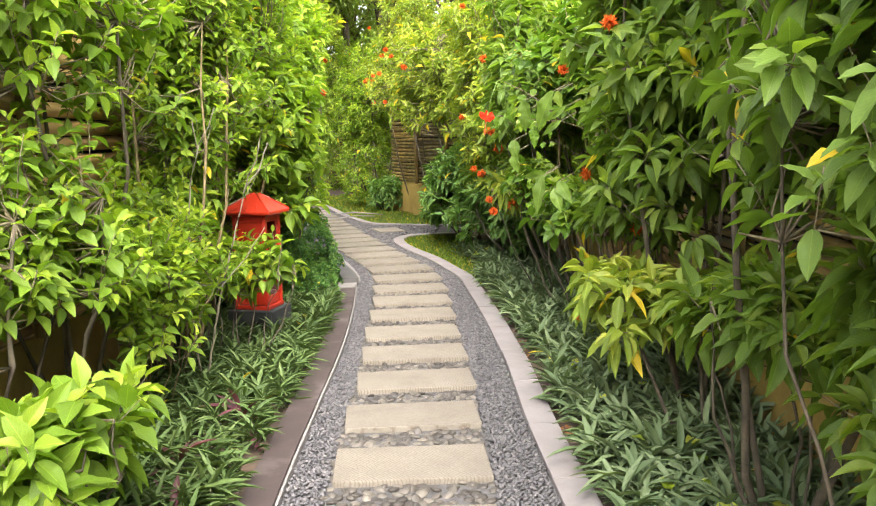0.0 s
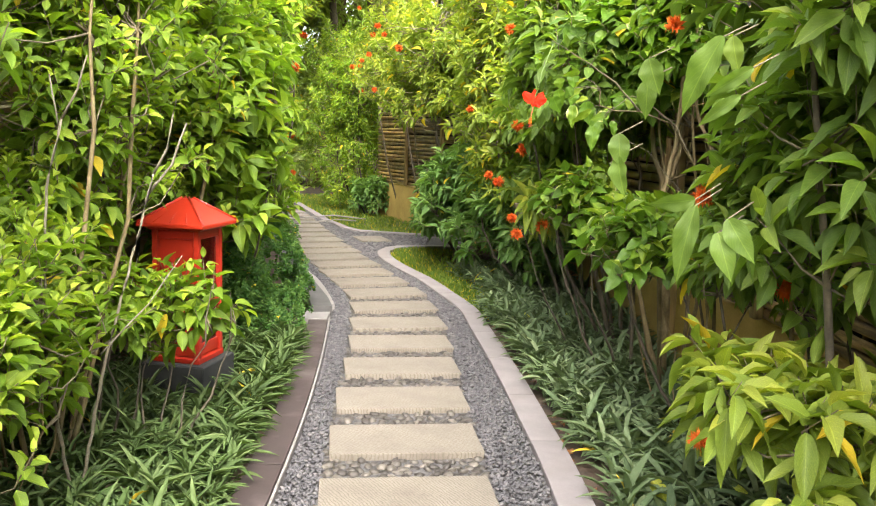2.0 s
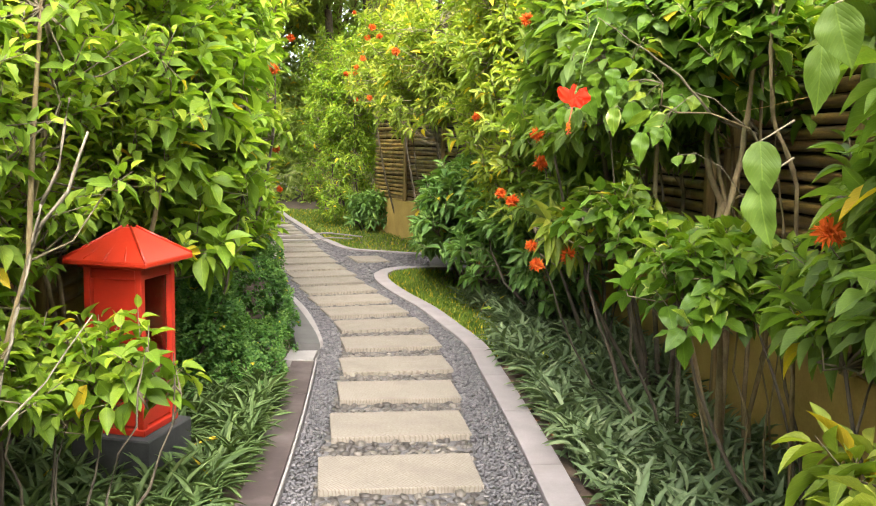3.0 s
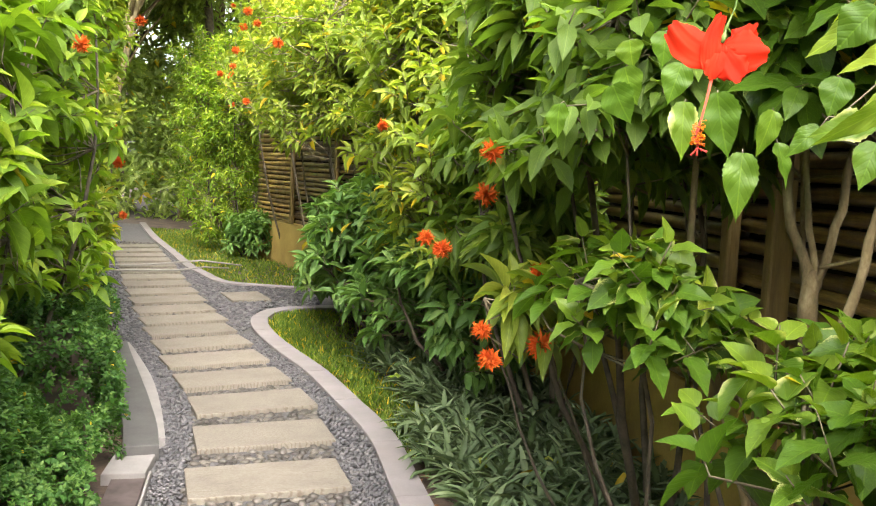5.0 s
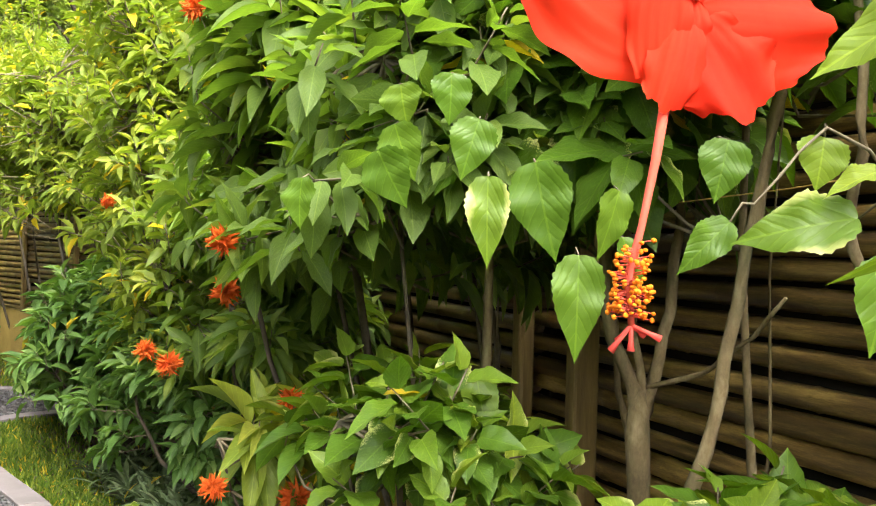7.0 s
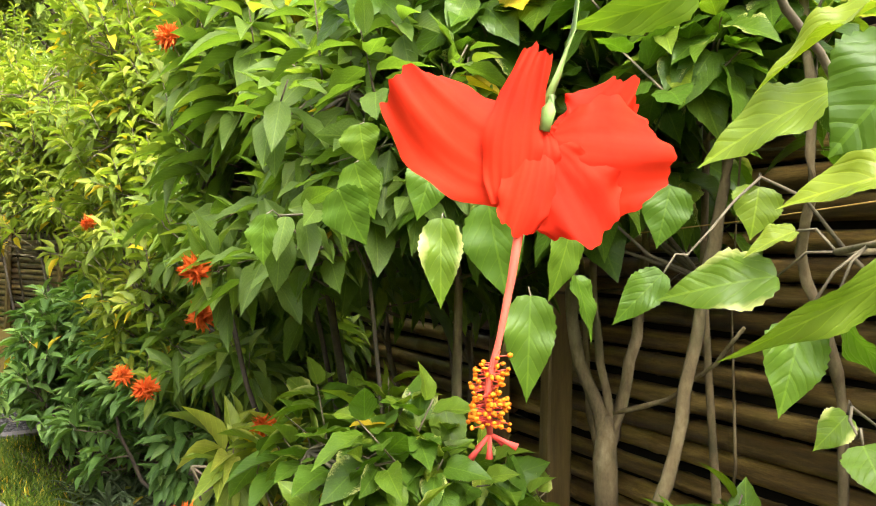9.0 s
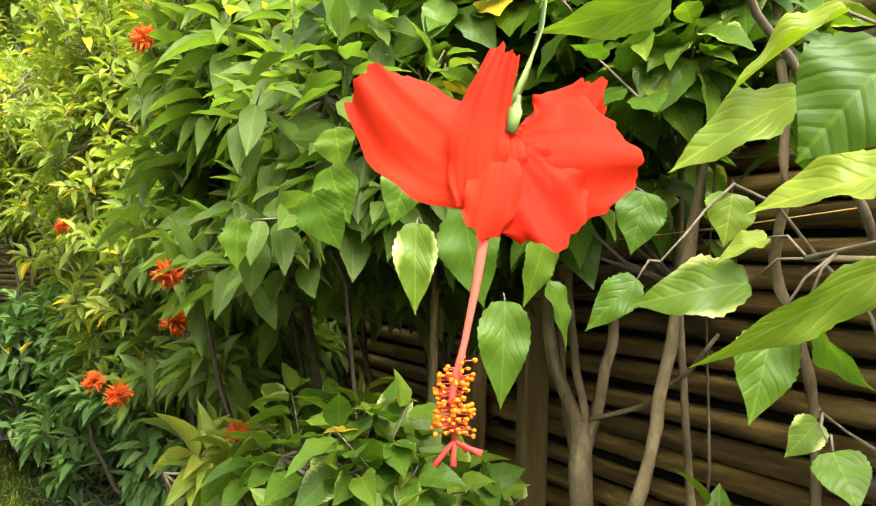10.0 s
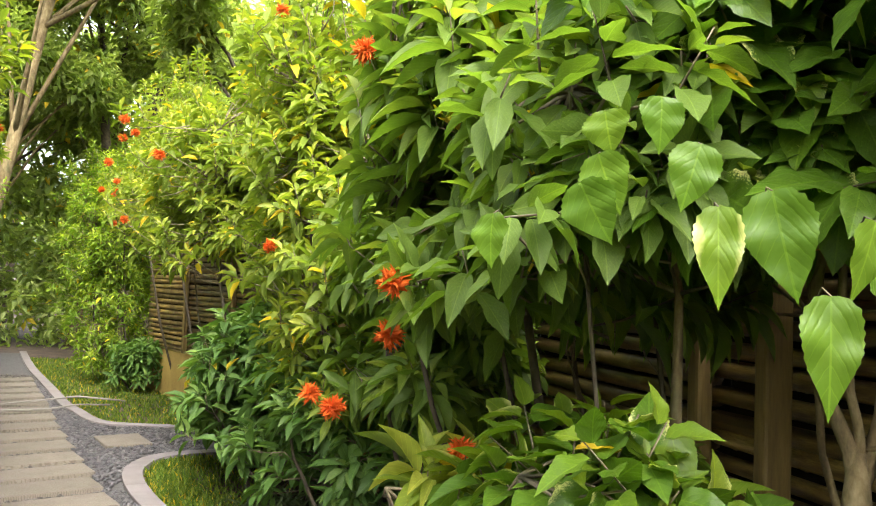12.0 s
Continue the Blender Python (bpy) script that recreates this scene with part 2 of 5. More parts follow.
def pebble_mat(name, tones):
    m, nt, b = node_mat(name, 0.6)
    geo = nt.nodes.new("ShaderNodeNewGeometry")
    oi = nt.nodes.new("ShaderNodeObjectInfo")
    rnd = math_node(nt, "FRACT", math_node(nt, "ADD", geo.outputs["Random Per Island"], math_node(nt, "MULTIPLY", oi.outputs["Random"], 3.7)))
    tc = nt.nodes.new("ShaderNodeTexCoord")
    n = nd(nt, "ShaderNodeTexNoise", Scale=60.0, Detail=4.0)
    nt.links.new(tc.outputs["Object"], n.inputs["Vector"])
    c = ramp_out(nt, rnd, list(zip((0.0, 0.4, 0.75, 1.0), tones)))
    c = mix(nt, "MULTIPLY", c, ramp_out(nt, n.outputs[0], [(0.3, (0.75, 0.72, 0.7)), (0.7, (1.15, 1.15, 1.15))]), 1.0)
    nt.links.new(c, b.inputs["Base Color"])
    return m


M_SLAB = slab_mat()
M_PEBBLE = pebble_mat("grey_pebble", ((0.042, 0.039, 0.042), (0.064, 0.06, 0.064), (0.085, 0.079, 0.082), (0.125, 0.114, 0.114)))
M_PEBBLE_BROWN = pebble_mat("brown_pebble", ((0.03, 0.024, 0.02), (0.055, 0.046, 0.038), (0.085, 0.073, 0.06), (0.13, 0.112, 0.092)))
LEAF_HIB = leaf_mat("hibiscus_leaf", (0.078, 0.162, 0.018), (0.29, 0.38, 0.035), edge=(0.55, 0.55, 0.2), yellow=0.006, rough=0.36, veins=6)
LEAF_LANCE = leaf_mat("lance_leaf", (0.115, 0.195, 0.042), (0.3, 0.37, 0.065), yellow=0.008, veins=9, through_light=0.5)
LEAF_LEFT = leaf_mat("bright_leaf", (0.135, 0.235, 0.03), (0.42, 0.52, 0.06), yellow=0.008, veins=7, through_light=0.46)
LEAF_LIME = leaf_mat("lime_leaf", (0.16, 0.235, 0.04), (0.46, 0.48, 0.08), yellow=0.03, veins=7, through_light=0.45)
LEAF_DARK = leaf_mat("dark_leaf", (0.085, 0.175, 0.05), (0.24, 0.36, 0.1), yellow=0.004, veins=7)
LEAF_STRAP = leaf_mat("strap_leaf", (0.09, 0.14, 0.075), (0.24, 0.31, 0.17), yellow=0.004, veins=0, rib=0.05, rough=0.6, through_light=0.2)
LEAF_STRAP_L = leaf_mat("pale_strap_leaf", (0.06, 0.105, 0.035), (0.15, 0.21, 0.075), yellow=0.004, veins=0, rib=0.05, rough=0.6, through_light=0.2)
LEAF_PURPLE = leaf_mat("purple_leaf", (0.06, 0.02, 0.03), (0.2, 0.07, 0.1), yellow=0.0, veins=0, rib=0.2, through_light=0.2)
LEAF_FERN = leaf_mat("small_round_leaf", (0.055, 0.14, 0.035), (0.2, 0.33, 0.09), yellow=0.004, veins=3)
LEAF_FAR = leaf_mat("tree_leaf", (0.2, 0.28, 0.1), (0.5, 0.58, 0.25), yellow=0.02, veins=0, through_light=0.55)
M_GRASS = leaf_mat("grass", (0.08, 0.16, 0.02), (0.28, 0.35, 0.05), yellow=0.06, veins=0, through_light=0.3)


M_DRYLEAF = leaf_mat("dry_leaf", (0.12, 0.05, 0.02), (0.3, 0.14, 0.05), yellow=0.0, veins=6, through_light=0.1)


def petal_mat(name, a, c, rough=0.75, t=0.4):
    m, nt, b = node_mat(name, rough)
    b.inputs["Specular IOR Level"].default_value = 0.2
    tc = nt.nodes.new("ShaderNodeTexCoord")
    n = nd(nt, "ShaderNodeTexNoise", Scale=25.0, Detail=4.0)
    nt.links.new(tc.outputs["Object"], n.inputs["Vector"])
    uv = nt.nodes.new("ShaderNodeUVMap")
    w = nd(nt, "ShaderNodeTexWave", Scale=1.6, Distortion=6.0, Detail=3.0)
    nt.links.new(uv.outputs[0], w.inputs["Vector"])
    col = ramp_out(nt, n.outputs[0], [(0.3, a), (0.7, c)])
    col = mix(nt, "MULTIPLY", col, ramp_out(nt, w.outputs[0], [(0.0, (0.9, 0.8, 0.8)), (0.5, (1, 1, 1))]), 0.35)
    nt.links.new(col, b.inputs["Base Color"])
    bp = nd(nt, "ShaderNodeBump", Strength=0.05, Distance=0.0005)
    nt.links.new(w.outputs[0], bp.inputs["Height"])
    nt.links.new(bp.outputs[0], b.inputs["Normal"])
    tr = nt.nodes.new("ShaderNodeBsdfTranslucent")
    nt.links.new(col, tr.inputs[0])
    mx = nt.nodes.new("ShaderNodeMixShader")
    mx.inputs[0].default_value = t
    nt.links.new(b.outputs[0], mx.inputs[1])
    nt.links.new(tr.outputs[0], mx.inputs[2])
    nt.links.new(mx.outputs[0], nt.nodes["Material Output"].inputs[0])
    return m


M_PETAL = petal_mat("red_petal", (0.56, 0.014, 0.003), (0.7, 0.036, 0.008))
M_STIGMA = petal_mat("crimson_stigma", (0.68, 0.08, 0.06), (0.78, 0.13, 0.1))
M_TWINE = petal_mat("faded_twine", (0.42, 0.26, 0.06), (0.5, 0.34, 0.1), t=0.0)
M_ORANGE = petal_mat("orange_floret", (0.66, 0.1, 0.015), (0.78, 0.2, 0.03))
M_COLUMN = petal_mat("pink_column", (0.75, 0.1, 0.07), (0.85, 0.2, 0.13))
M_ANTHER = petal_mat("yellow_anther", (0.76, 0.21, 0.01), (0.85, 0.34, 0.02))


# ---- mesh tools ----
def mesh_object(name, verts, faces, material, parent=None, label="", smooth=False, uv=None, ages=None):
    me = bpy.data.meshes.new(name)
    me.from_pydata([tuple(v) for v in verts], [], [tuple(f) for f in faces])
    me.materials.append(material)
    if smooth:
        me.polygons.foreach_set("use_smooth", [True] * len(me.polygons))
    me.update()
    ob = new(name, me)
    if parent:
        ob.parent = parent
    if label:
        ob["label"] = label
    return ob


def part(name, bm, material, parent=None, label="", smooth=False):
    me = bpy.data.meshes.new(name)
    bm.normal_update()
    bm.to_mesh(me)
    bm.free()
    me.materials.append(material)
    if smooth:
        me.polygons.foreach_set("use_smooth", [True] * len(me.polygons))
    ob = new(name, me)
    if parent:
        ob.parent = parent
    if label:
        ob["label"] = label
    return ob


def empty(name, place, label, category, group=""):
    e = new(name)
    e.empty_display_size = 0.1
    e.location = place
    tagged(e, label, category, group)
    return e


def box(sx, sy, sz, bevel=0.004, z0=0.0, segments=1):
    bm = bmesh.new()
    bmesh.ops.create_cube(bm, size=1)
    for v in bm.verts:
        v.co = Vector((v.co.x * sx, v.co.y * sy, (v.co.z + 0.5) * sz + z0))
    if bevel:
        bmesh.ops.bevel(bm, geom=bm.edges[:], offset=bevel, segments=segments, affect="EDGES", profile=0.5)
    return bm


class Leaf:
    """A leaf blade along +y, 1 long and 1 wide, to be scaled."""

    def __init__(self, profile, fold=0.25, droop=0.25, saw=0.0, side_curl=0.0):
        vs, uvs, fs = [(0, 0, 0)], [(0.5, 0.0)], []
        rows = []
        n = len(profile)
        for i, (t, w) in enumerate(profile):
            z = -droop * t * t
            s = 1 + (saw if i % 2 else -saw)
            a = len(vs)
            h = fold * w * 0.5
            vs += [(-0.5 * w * s, t + side_curl * 0.02, z + h), (0, t, z), (0.5 * w * s, t, z + h)]
            uvs += [(0.5 - 0.5 * w, t), (0.5, t), (0.5 + 0.5 * w, t)]
            rows.append(a)
        tip = len(vs)
        vs.append((0, 1, -droop))
        uvs.append((0.5, 1.0))
        a = rows[0]
        fs += [(0, a + 1, a), (0, a + 2, a + 1)]
        for a, b in zip(rows, rows[1:]):
            fs += [(a, a + 1, b + 1, b), (a + 1, a + 2, b + 2, b + 1)]
        a = rows[-1]
        fs += [(a, a + 1, tip), (a + 1, a + 2, tip)]
        self.v, self.uv, self.f = np.array(vs, float), np.array(uvs, float), fs


class FullLeaf:
    """A blade of five columns with a toothed, slightly wavy margin, for leaves seen close by."""

    def __init__(self, peak, tip_sharp, fold, droop, saw, wave, rows=16, twist=0.0):
        vs, uvs, fs = [], [], []
        for i in range(rows + 1):
            t = i / rows
            w = math.sin(math.pi * min(1, (0.012 + 0.988 * t)) ** peak) ** 0.85 * (1 - tip_sharp * t ** 4) if i < rows else 0.0
            w *= 1 + (saw if i % 2 else -saw * 0.6)
            for j, u in enumerate((-1, -0.5, 0, 0.5, 1)):
                z = -droop * t ** 1.8 + fold * abs(u) * w * 0.5 - 0.1 * u * u * w + wave * math.sin(t * 15 + (1.7 if u > 0 else 0)) * abs(u) * w + twist * u * w * t
                vs.append((0.5 * u * w, t - 0.015 * (i % 2) * abs(u), z))
                uvs.append((0.5 + 0.5 * u * w, t))
        for i in range(rows):
            for j in range(4):
                a = i * 5 + j
                fs.append((a, a + 1, a + 6, a + 5))
        self.v, self.uv, self.f = np.array(vs, float), np.array(uvs, float), fs


P_HIB = [(0.03, 0.36), (0.09, 0.72), (0.18, 0.93), (0.3, 1.0), (0.44, 0.96), (0.58, 0.82), (0.71, 0.62), (0.82, 0.4), (0.92, 0.17)]
LEAF_SHAPE_HIB = Leaf(P_HIB, 0.3, 0.28, 0.05)
LEAF_SHAPE_LANCE = Leaf([(0.12, 0.5), (0.3, 0.92), (0.48, 1.0), (0.66, 0.8), (0.84, 0.42)], 0.35, 0.3)
LEAF_SHAPE_MID = Leaf([(0.28, 0.9), (0.62, 0.85)], 0.35, 0.25)
LEAF_SHAPE_LOW = Leaf([(0.42, 1.0)], 0.35, 0.2)
LEAF_SHAPE_STRAP = Leaf([(0.25, 0.85), (0.55, 1.0), (0.8, 0.65)], 0.14, 0.45)


def frames_of(direction, up):
    """Rotation matrices with y along direction and z near up."""
    y = direction / np.linalg.norm(direction, axis=1, keepdims=True)
    x = np.cross(y, up)
    x /= np.maximum(np.linalg.norm(x, axis=1, keepdims=True), 1e-6)
    z = np.cross(x, y)
    return np.stack([x, y, z], axis=2)


def scatter_mesh(name, shape, places, rots, sizes, ages, material, parent=None, smooth=False, kind="stuff"):
    """One mesh of many copies of a shape. sizes: n x 3 scale."""
    n, k = len(places), len(shape.v)
    if n == 0:
        return None
    v = shape.v[None] * sizes[:, None, :]
    v = np.einsum("nij,nkj->nki", rots, v) + places[:, None, :]
    me = bpy.data.meshes.new(name)
    flat = np.array([i for f in shape.f for i in f], dtype=np.int64)
    lens = np.array([len(f) for f in shape.f], dtype=np.int64)
    me.vertices.add(n * k)
    me.vertices.foreach_set("co", v.reshape(-1))
    loops = (flat[None] + (np.arange(n) * k)[:, None]).reshape(-1)
    me.loops.add(len(loops))
    me.loops.foreach_set("vertex_index", loops.astype(np.int32))
    totals = np.tile(lens, n)
    starts = np.concatenate([[0], np.cumsum(totals)[:-1]])
    me.polygons.add(len(totals))
    me.polygons.foreach_set("loop_start", starts.astype(np.int32))
    me.update(calc_edges=True)
    if smooth:
        me.polygons.foreach_set("use_smooth", np.ones(len(totals), dtype=bool))
    if shape.uv is not None:
        layer = me.uv_layers.new(name="UVMap")
        layer.data.foreach_set("uv", np.tile(shape.uv[flat], (n, 1)).reshape(-1))
        a = me.attributes.new("age", "FLOAT", "POINT")
        a.data.foreach_set("value", np.repeat(ages, k))
    me.materials.append(material)
    me.validate()
    ob = new(name, me)
    if parent:
        ob.parent = parent
        ob.matrix_parent_inverse = Matrix.Translation(-parent.location)
    if kind:
        ob["kind"] = kind
    return ob


def tubes(name, lines, material, parent=None, sides=5, kind="", label=""):
    """One mesh of tapered tubes. lines: (points, radii)."""
    vs, fs = [], []
    for pts, rad in lines:
        pts = [Vector(p) for p in pts]
        base = len(vs)
        if sides in (7, 8, 12):
            rad = [r * (1 + 0.1 * math.sin(i * 2.1 + pts[0].x * 50) + 0.07 * math.sin(i * 4.7 + pts[0].y * 31)) for i, r in enumerate(rad)]
        for i, (p, r) in enumerate(zip(pts, rad)):
            d = (pts[min(i + 1, len(pts) - 1)] - pts[max(i - 1, 0)]).normalized()
            a = d.orthogonal().normalized() if abs(d.z) > 0.95 else d.cross(Vector((0, 0, 1))).normalized()
            b = d.cross(a)
            for s in range(sides):
                w = 2 * math.pi * s / sides
                vs.append(p + (a * math.cos(w) + b * math.sin(w)) * r)
        for i in range(len(pts) - 1):
            for s in range(sides):
                q, q2 = base + i * sides, base + (i + 1) * sides
                fs.append((q + s, q + (s + 1) % sides, q2 + (s + 1) % sides, q2 + s))
        fs.append(tuple(base + (len(pts) - 1) * sides + s for s in range(sides)))
        fs.append(tuple(base + s for s in reversed(range(sides))))
    ob = mesh_object(name, vs, fs, material, parent, label, smooth=True)
    if parent:
        ob.matrix_parent_inverse = Matrix.Translation(-parent.location)
    if kind:
        ob["kind"] = kind
    return ob


# ---- plan ----
CENTRE = [(0.3, -3.0), (0.2, 0.0), (0.17, 1.5), (0.09, 3.1), (0.03, 3.85), (-0.04, 4.42), (-0.1, 4.99), (-0.17, 5.55), (-0.22, 6.1), (-0.3, 6.7), (-0.38, 7.35),
          (-0.5, 7.95), (-0.7, 8.45), (-0.88, 8.95), (-1.06, 9.45), (-1.22, 9.92), (-1.36, 10.35), (-1.52, 10.8), (-1.68, 11.3), (-1.85, 11.8),
          (-2.02, 12.3), (-2.2, 12.8), (-2.37, 13.3), (-2.54, 13.8), (-2.72, 14.35), (-2.9, 14.9), (-3.1, 15.5), (-3.3, 16.1), (-3.7, 17.3), (-4.6, 20.0)]
CY, CX = np.array([q[1] for q in CENTRE]), np.array([q[0] for q in CENTRE])


def centre_x(y):
    return np.interp(y, CY, CX)


WALL_R = [(1.95, -3.0), (1.75, 1.0), (1.6, 4.0), (1.36, 6.3), (1.28, 7.3), (1.12, 8.3), (0.75, 10.0), (0.2, 11.8), (-0.5, 13.4), (-1.38, 15.2)]
WALL_L = [(-1.65, -3.0), (-1.68, 1.0), (-1.75, 4.0), (-1.95, 6.0), (-2.3, 8.0), (-3.0, 10.0), (-3.9, 12.5), (-5.0, 15.5)]


def ribbon(name, left, right, z0, z1, material, parent=None, bevel=0.004):
    """A raised strip between two edge lines of equal length."""
    bm = bmesh.new()
    n = len(left)
    rows = [[bm.verts.new((x, y, z)) for (x, y), z in ((l, z0), (l, z1), (r, z1), (r, z0))] for l, r in zip(left, right)]
    for a, b in zip(rows, rows[1:]):
        for i in range(4):
            bm.faces.new((a[i], a[(i + 1) % 4], b[(i + 1) % 4], b[i]))
    bm.faces.new(rows[0][::-1])
    bm.faces.new(rows[-1])
    bmesh.ops.recalc_face_normals(bm, faces=bm.faces[:])
    if bevel:
        edges = [e for e in bm.edges if all(abs(v.co.z - z1) < 1e-5 for v in e.verts) and len(e.link_faces) == 2 and e.calc_face_angle(0) > 0.8]
        bmesh.ops.bevel(bm, geom=edges, offset=bevel, segments=2, affect="EDGES", profile=0.5)
    return part(name, bm, material, parent)


def smooth_line(pts, step=0.08):
    """A rounded line through points, in even steps."""
    p = np.array(pts, float)
    q = [p[0]]
    for i in range(len(p) - 1):
        a, b, c, d = p[max(i - 1, 0)], p[i], p[i + 1], p[min(i + 2, len(p) - 1)]
        n = max(1, int(np.linalg.norm(c - b) / step))
        for k in range(1, n + 1):
            t = k / n
            q.append(0.5 * (2 * b + (c - a) * t + (2 * a - 5 * b + 4 * c - d) * t * t + (3 * b - a - 3 * c + d) * t ** 3))
    return np.array(q)


def smooth_line3(pts, step=0.04):
    """The same for points in space, a little knobbly."""
    p = np.array(pts, float)
    q = []
    for i in range(len(p) - 1):
        n = max(1, int(np.linalg.norm(p[i + 1] - p[i]) / step))
        for k in range(n):
            q.append(p[i] + (p[i + 1] - p[i]) * k / n + np.array([math.sin(k * 1.7 + i), math.cos(k * 2.3 + i), 0]) * 0.002)
    return np.array(q + [p[-1]])


def sideways(line, d):
    t = np.gradient(line, axis=0)
    t /= np.linalg.norm(t, axis=1, keepdims=True)
    return line + np.stack([t[:, 1], -t[:, 0]], axis=1) * d


# ---- ground ----
bm = bmesh.new()
bmesh.ops.create_grid(bm, x_segments=60, y_segments=60, size=1)
for v in bm.verts:
    x, y = v.co.x, v.co.y
    v.co = Vector((math.copysign(abs(x) ** 3, x) * 400, math.copysign(abs(y) ** 3, y) * 400 + 5, -0.03))
ground = tagged(part("ground", bm, M_SOIL), "bare dark soil under the planting", "ground", kind="structure")

KERB_IN = [(1.1, -3.0), (0.9, 0.0), (0.78, 1.5), (0.66, 2.63), (0.57, 3.5), (0.5, 4.45), (0.43, 5.1), (0.36, 5.72), (0.27, 6.4), (0.2, 6.9), (0.13, 7.42), (0.05, 7.75), (-0.07, 8.12),
           (-0.27, 8.74), (-0.5, 9.3), (-0.68, 9.78), (-0.8, 10.2), (-0.84, 10.55), (-0.78, 10.88), (-0.62, 11.08), (-0.3, 11.2), (0.1, 11.25)]
kin = smooth_line(KERB_IN, 0.07)
kout = sideways(kin, 0.135)
LAWN_IN = [(0.1, 12.1), (-0.4, 12.15), (-0.76, 12.22), (-1.07, 12.29), (-1.38, 12.42), (-1.58, 12.7), (-1.76, 13.1), (-2.0, 13.6), (-2.2, 14.15), (-2.5, 15.0), (-2.88, 16.04), (-3.4, 17.5), (-4.2, 20.0)]
lin = smooth_line(LAWN_IN, 0.09)
lout = sideways(lin, 0.11)
LEFT_EDGE = [(0.05, -3.0), (-0.12, 0.0), (-0.26, 1.5), (-0.37, 2.6), (-0.44, 3.6), (-0.52, 4.8), (-0.63, 5.9), (-0.77, 7.0)]
led = smooth_line(LEFT_EDGE, 0.15)
CAP_EDGE = [(-0.78, 7.25), (-0.86, 7.5), (-0.98, 7.85), (-1.12, 8.3), (-1.3, 8.85), (-1.5, 9.35), (-1.75, 9.95), (-2.0, 10.6), (-2.3, 11.5), (-2.7, 12.6), (-3.3, 14.3), (-4.2, 17.0), (-5.2, 20.0)]
cap = smooth_line(CAP_EDGE, 0.15)

# gravel bed, one sheet under slabs and pebbles
left_line = np.concatenate([led, cap])
ys = np.linspace(-3, 20, 150)
bm = bmesh.new()
rows = []
for y in ys:
    xl = np.interp(y, left_line[:, 1], left_line[:, 0]) - 0.02
    if y < 9.9:
        xr = np.interp(y, kin[:, 1][kin[:, 1] < 10.4], kin[:, 0][kin[:, 1] < 10.4]) + 0.03
    elif y < 11.2:
        xr = -0.75
    elif y < 12.15:
        xr = 0.1
    else:
        xr = np.interp(y, lin[8:, 1], lin[8:, 0]) + 0.03
    rows.append((bm.verts.new((xl, y, -0.012)), bm.verts.new((xr, y, -0.012))))
for a, b in zip(rows, rows[1:]):
    bm.faces.new((a[0], a[1], b[1], b[0]))
path = tagged(part("path", bm, M_BED), "grey pebble garden path set with pale sandstone slabs", "path", kind="structure")


def kerb_run(name, inner, outer, z1, material, label, chunk):
    whole = None
    i = 0
    while i < len(inner) - 1:
        j = min(i + chunk, len(inner) - 1)
        a, b = inner[i:j + 1].copy(), outer[i:j + 1].copy()
        a[-1] += (a[-2] - a[-1]) * 0.03
        b[-1] += (b[-2] - b[-1]) * 0.03
        if whole is None:
            whole = tagged(ribbon(name, a, b, -0.06, z1, material), label, "kerb", kind="structure")
        else:
            ribbon("kerb_stone", a, b, -0.06, z1 + random.uniform(-0.0015, 0.0015), material, whole)
        i = j
    return whole


kerb_run("kerb_right", kin, kout, 0.014, M_KERB, "pale pinkish concrete kerb beside the planting", 9)
kerb_run("kerb_lawn", lin, lout, 0.02, M_KERB, "pale concrete kerb round the lawn", 9)
kerb_run("kerb_left", led, sideways(led, -0.012), 0.02, M_WHITE, "thin white concrete edging of the pebble path", 12)
inner = sideways(led, -0.014)
kerb_run("coping_left", inner[:-1], sideways(inner, -0.13)[:-1], 0.026, M_MAROON, "maroon painted coping along the path", 12)
COPING = [(-0.79, 7.2), (-0.87, 7.5), (-1.02, 7.95), (-1.18, 8.4), (-1.36, 8.9), (-1.5, 9.3)]
inner = smooth_line(COPING, 0.1)
kerb_run("coping_far", inner, sideways(inner, -0.15), 0.06, M_GREY, "dark grey stone coping at the path edge", 30)
ca = smooth_line([(-0.8, 7.36), (-0.87, 7.62), (-0.98, 8.0), (-1.13, 8.45), (-1.33, 8.95), (-1.5, 9.35)], 0.1)
tagged(ribbon("kerb_cap", ca, sideways(ca, -0.1), -0.06, 0.042, M_WHITE), "white concrete edging of the pebble path", "kerb", kind="structure")
ribbon("kerb_return", [(-0.96, 6.95), (-0.79, 6.97)], [(-0.98, 7.24), (-0.81, 7.27)], -0.06, 0.018, M_WHITE, None)
tagged(bpy.data.objects["kerb_return"], "white concrete landing between two copings", "kerb", kind="structure")


# ---- walls and fences ----
def low_wall(name, line, height, thick, side, label):
    a = smooth_line(line, 0.5)
    w = ribbon(name, a, sideways(a, thick * side), -0.05, height, M_WALL, None, 0.012)
    return tagged(w, label, "wall", kind="structure")


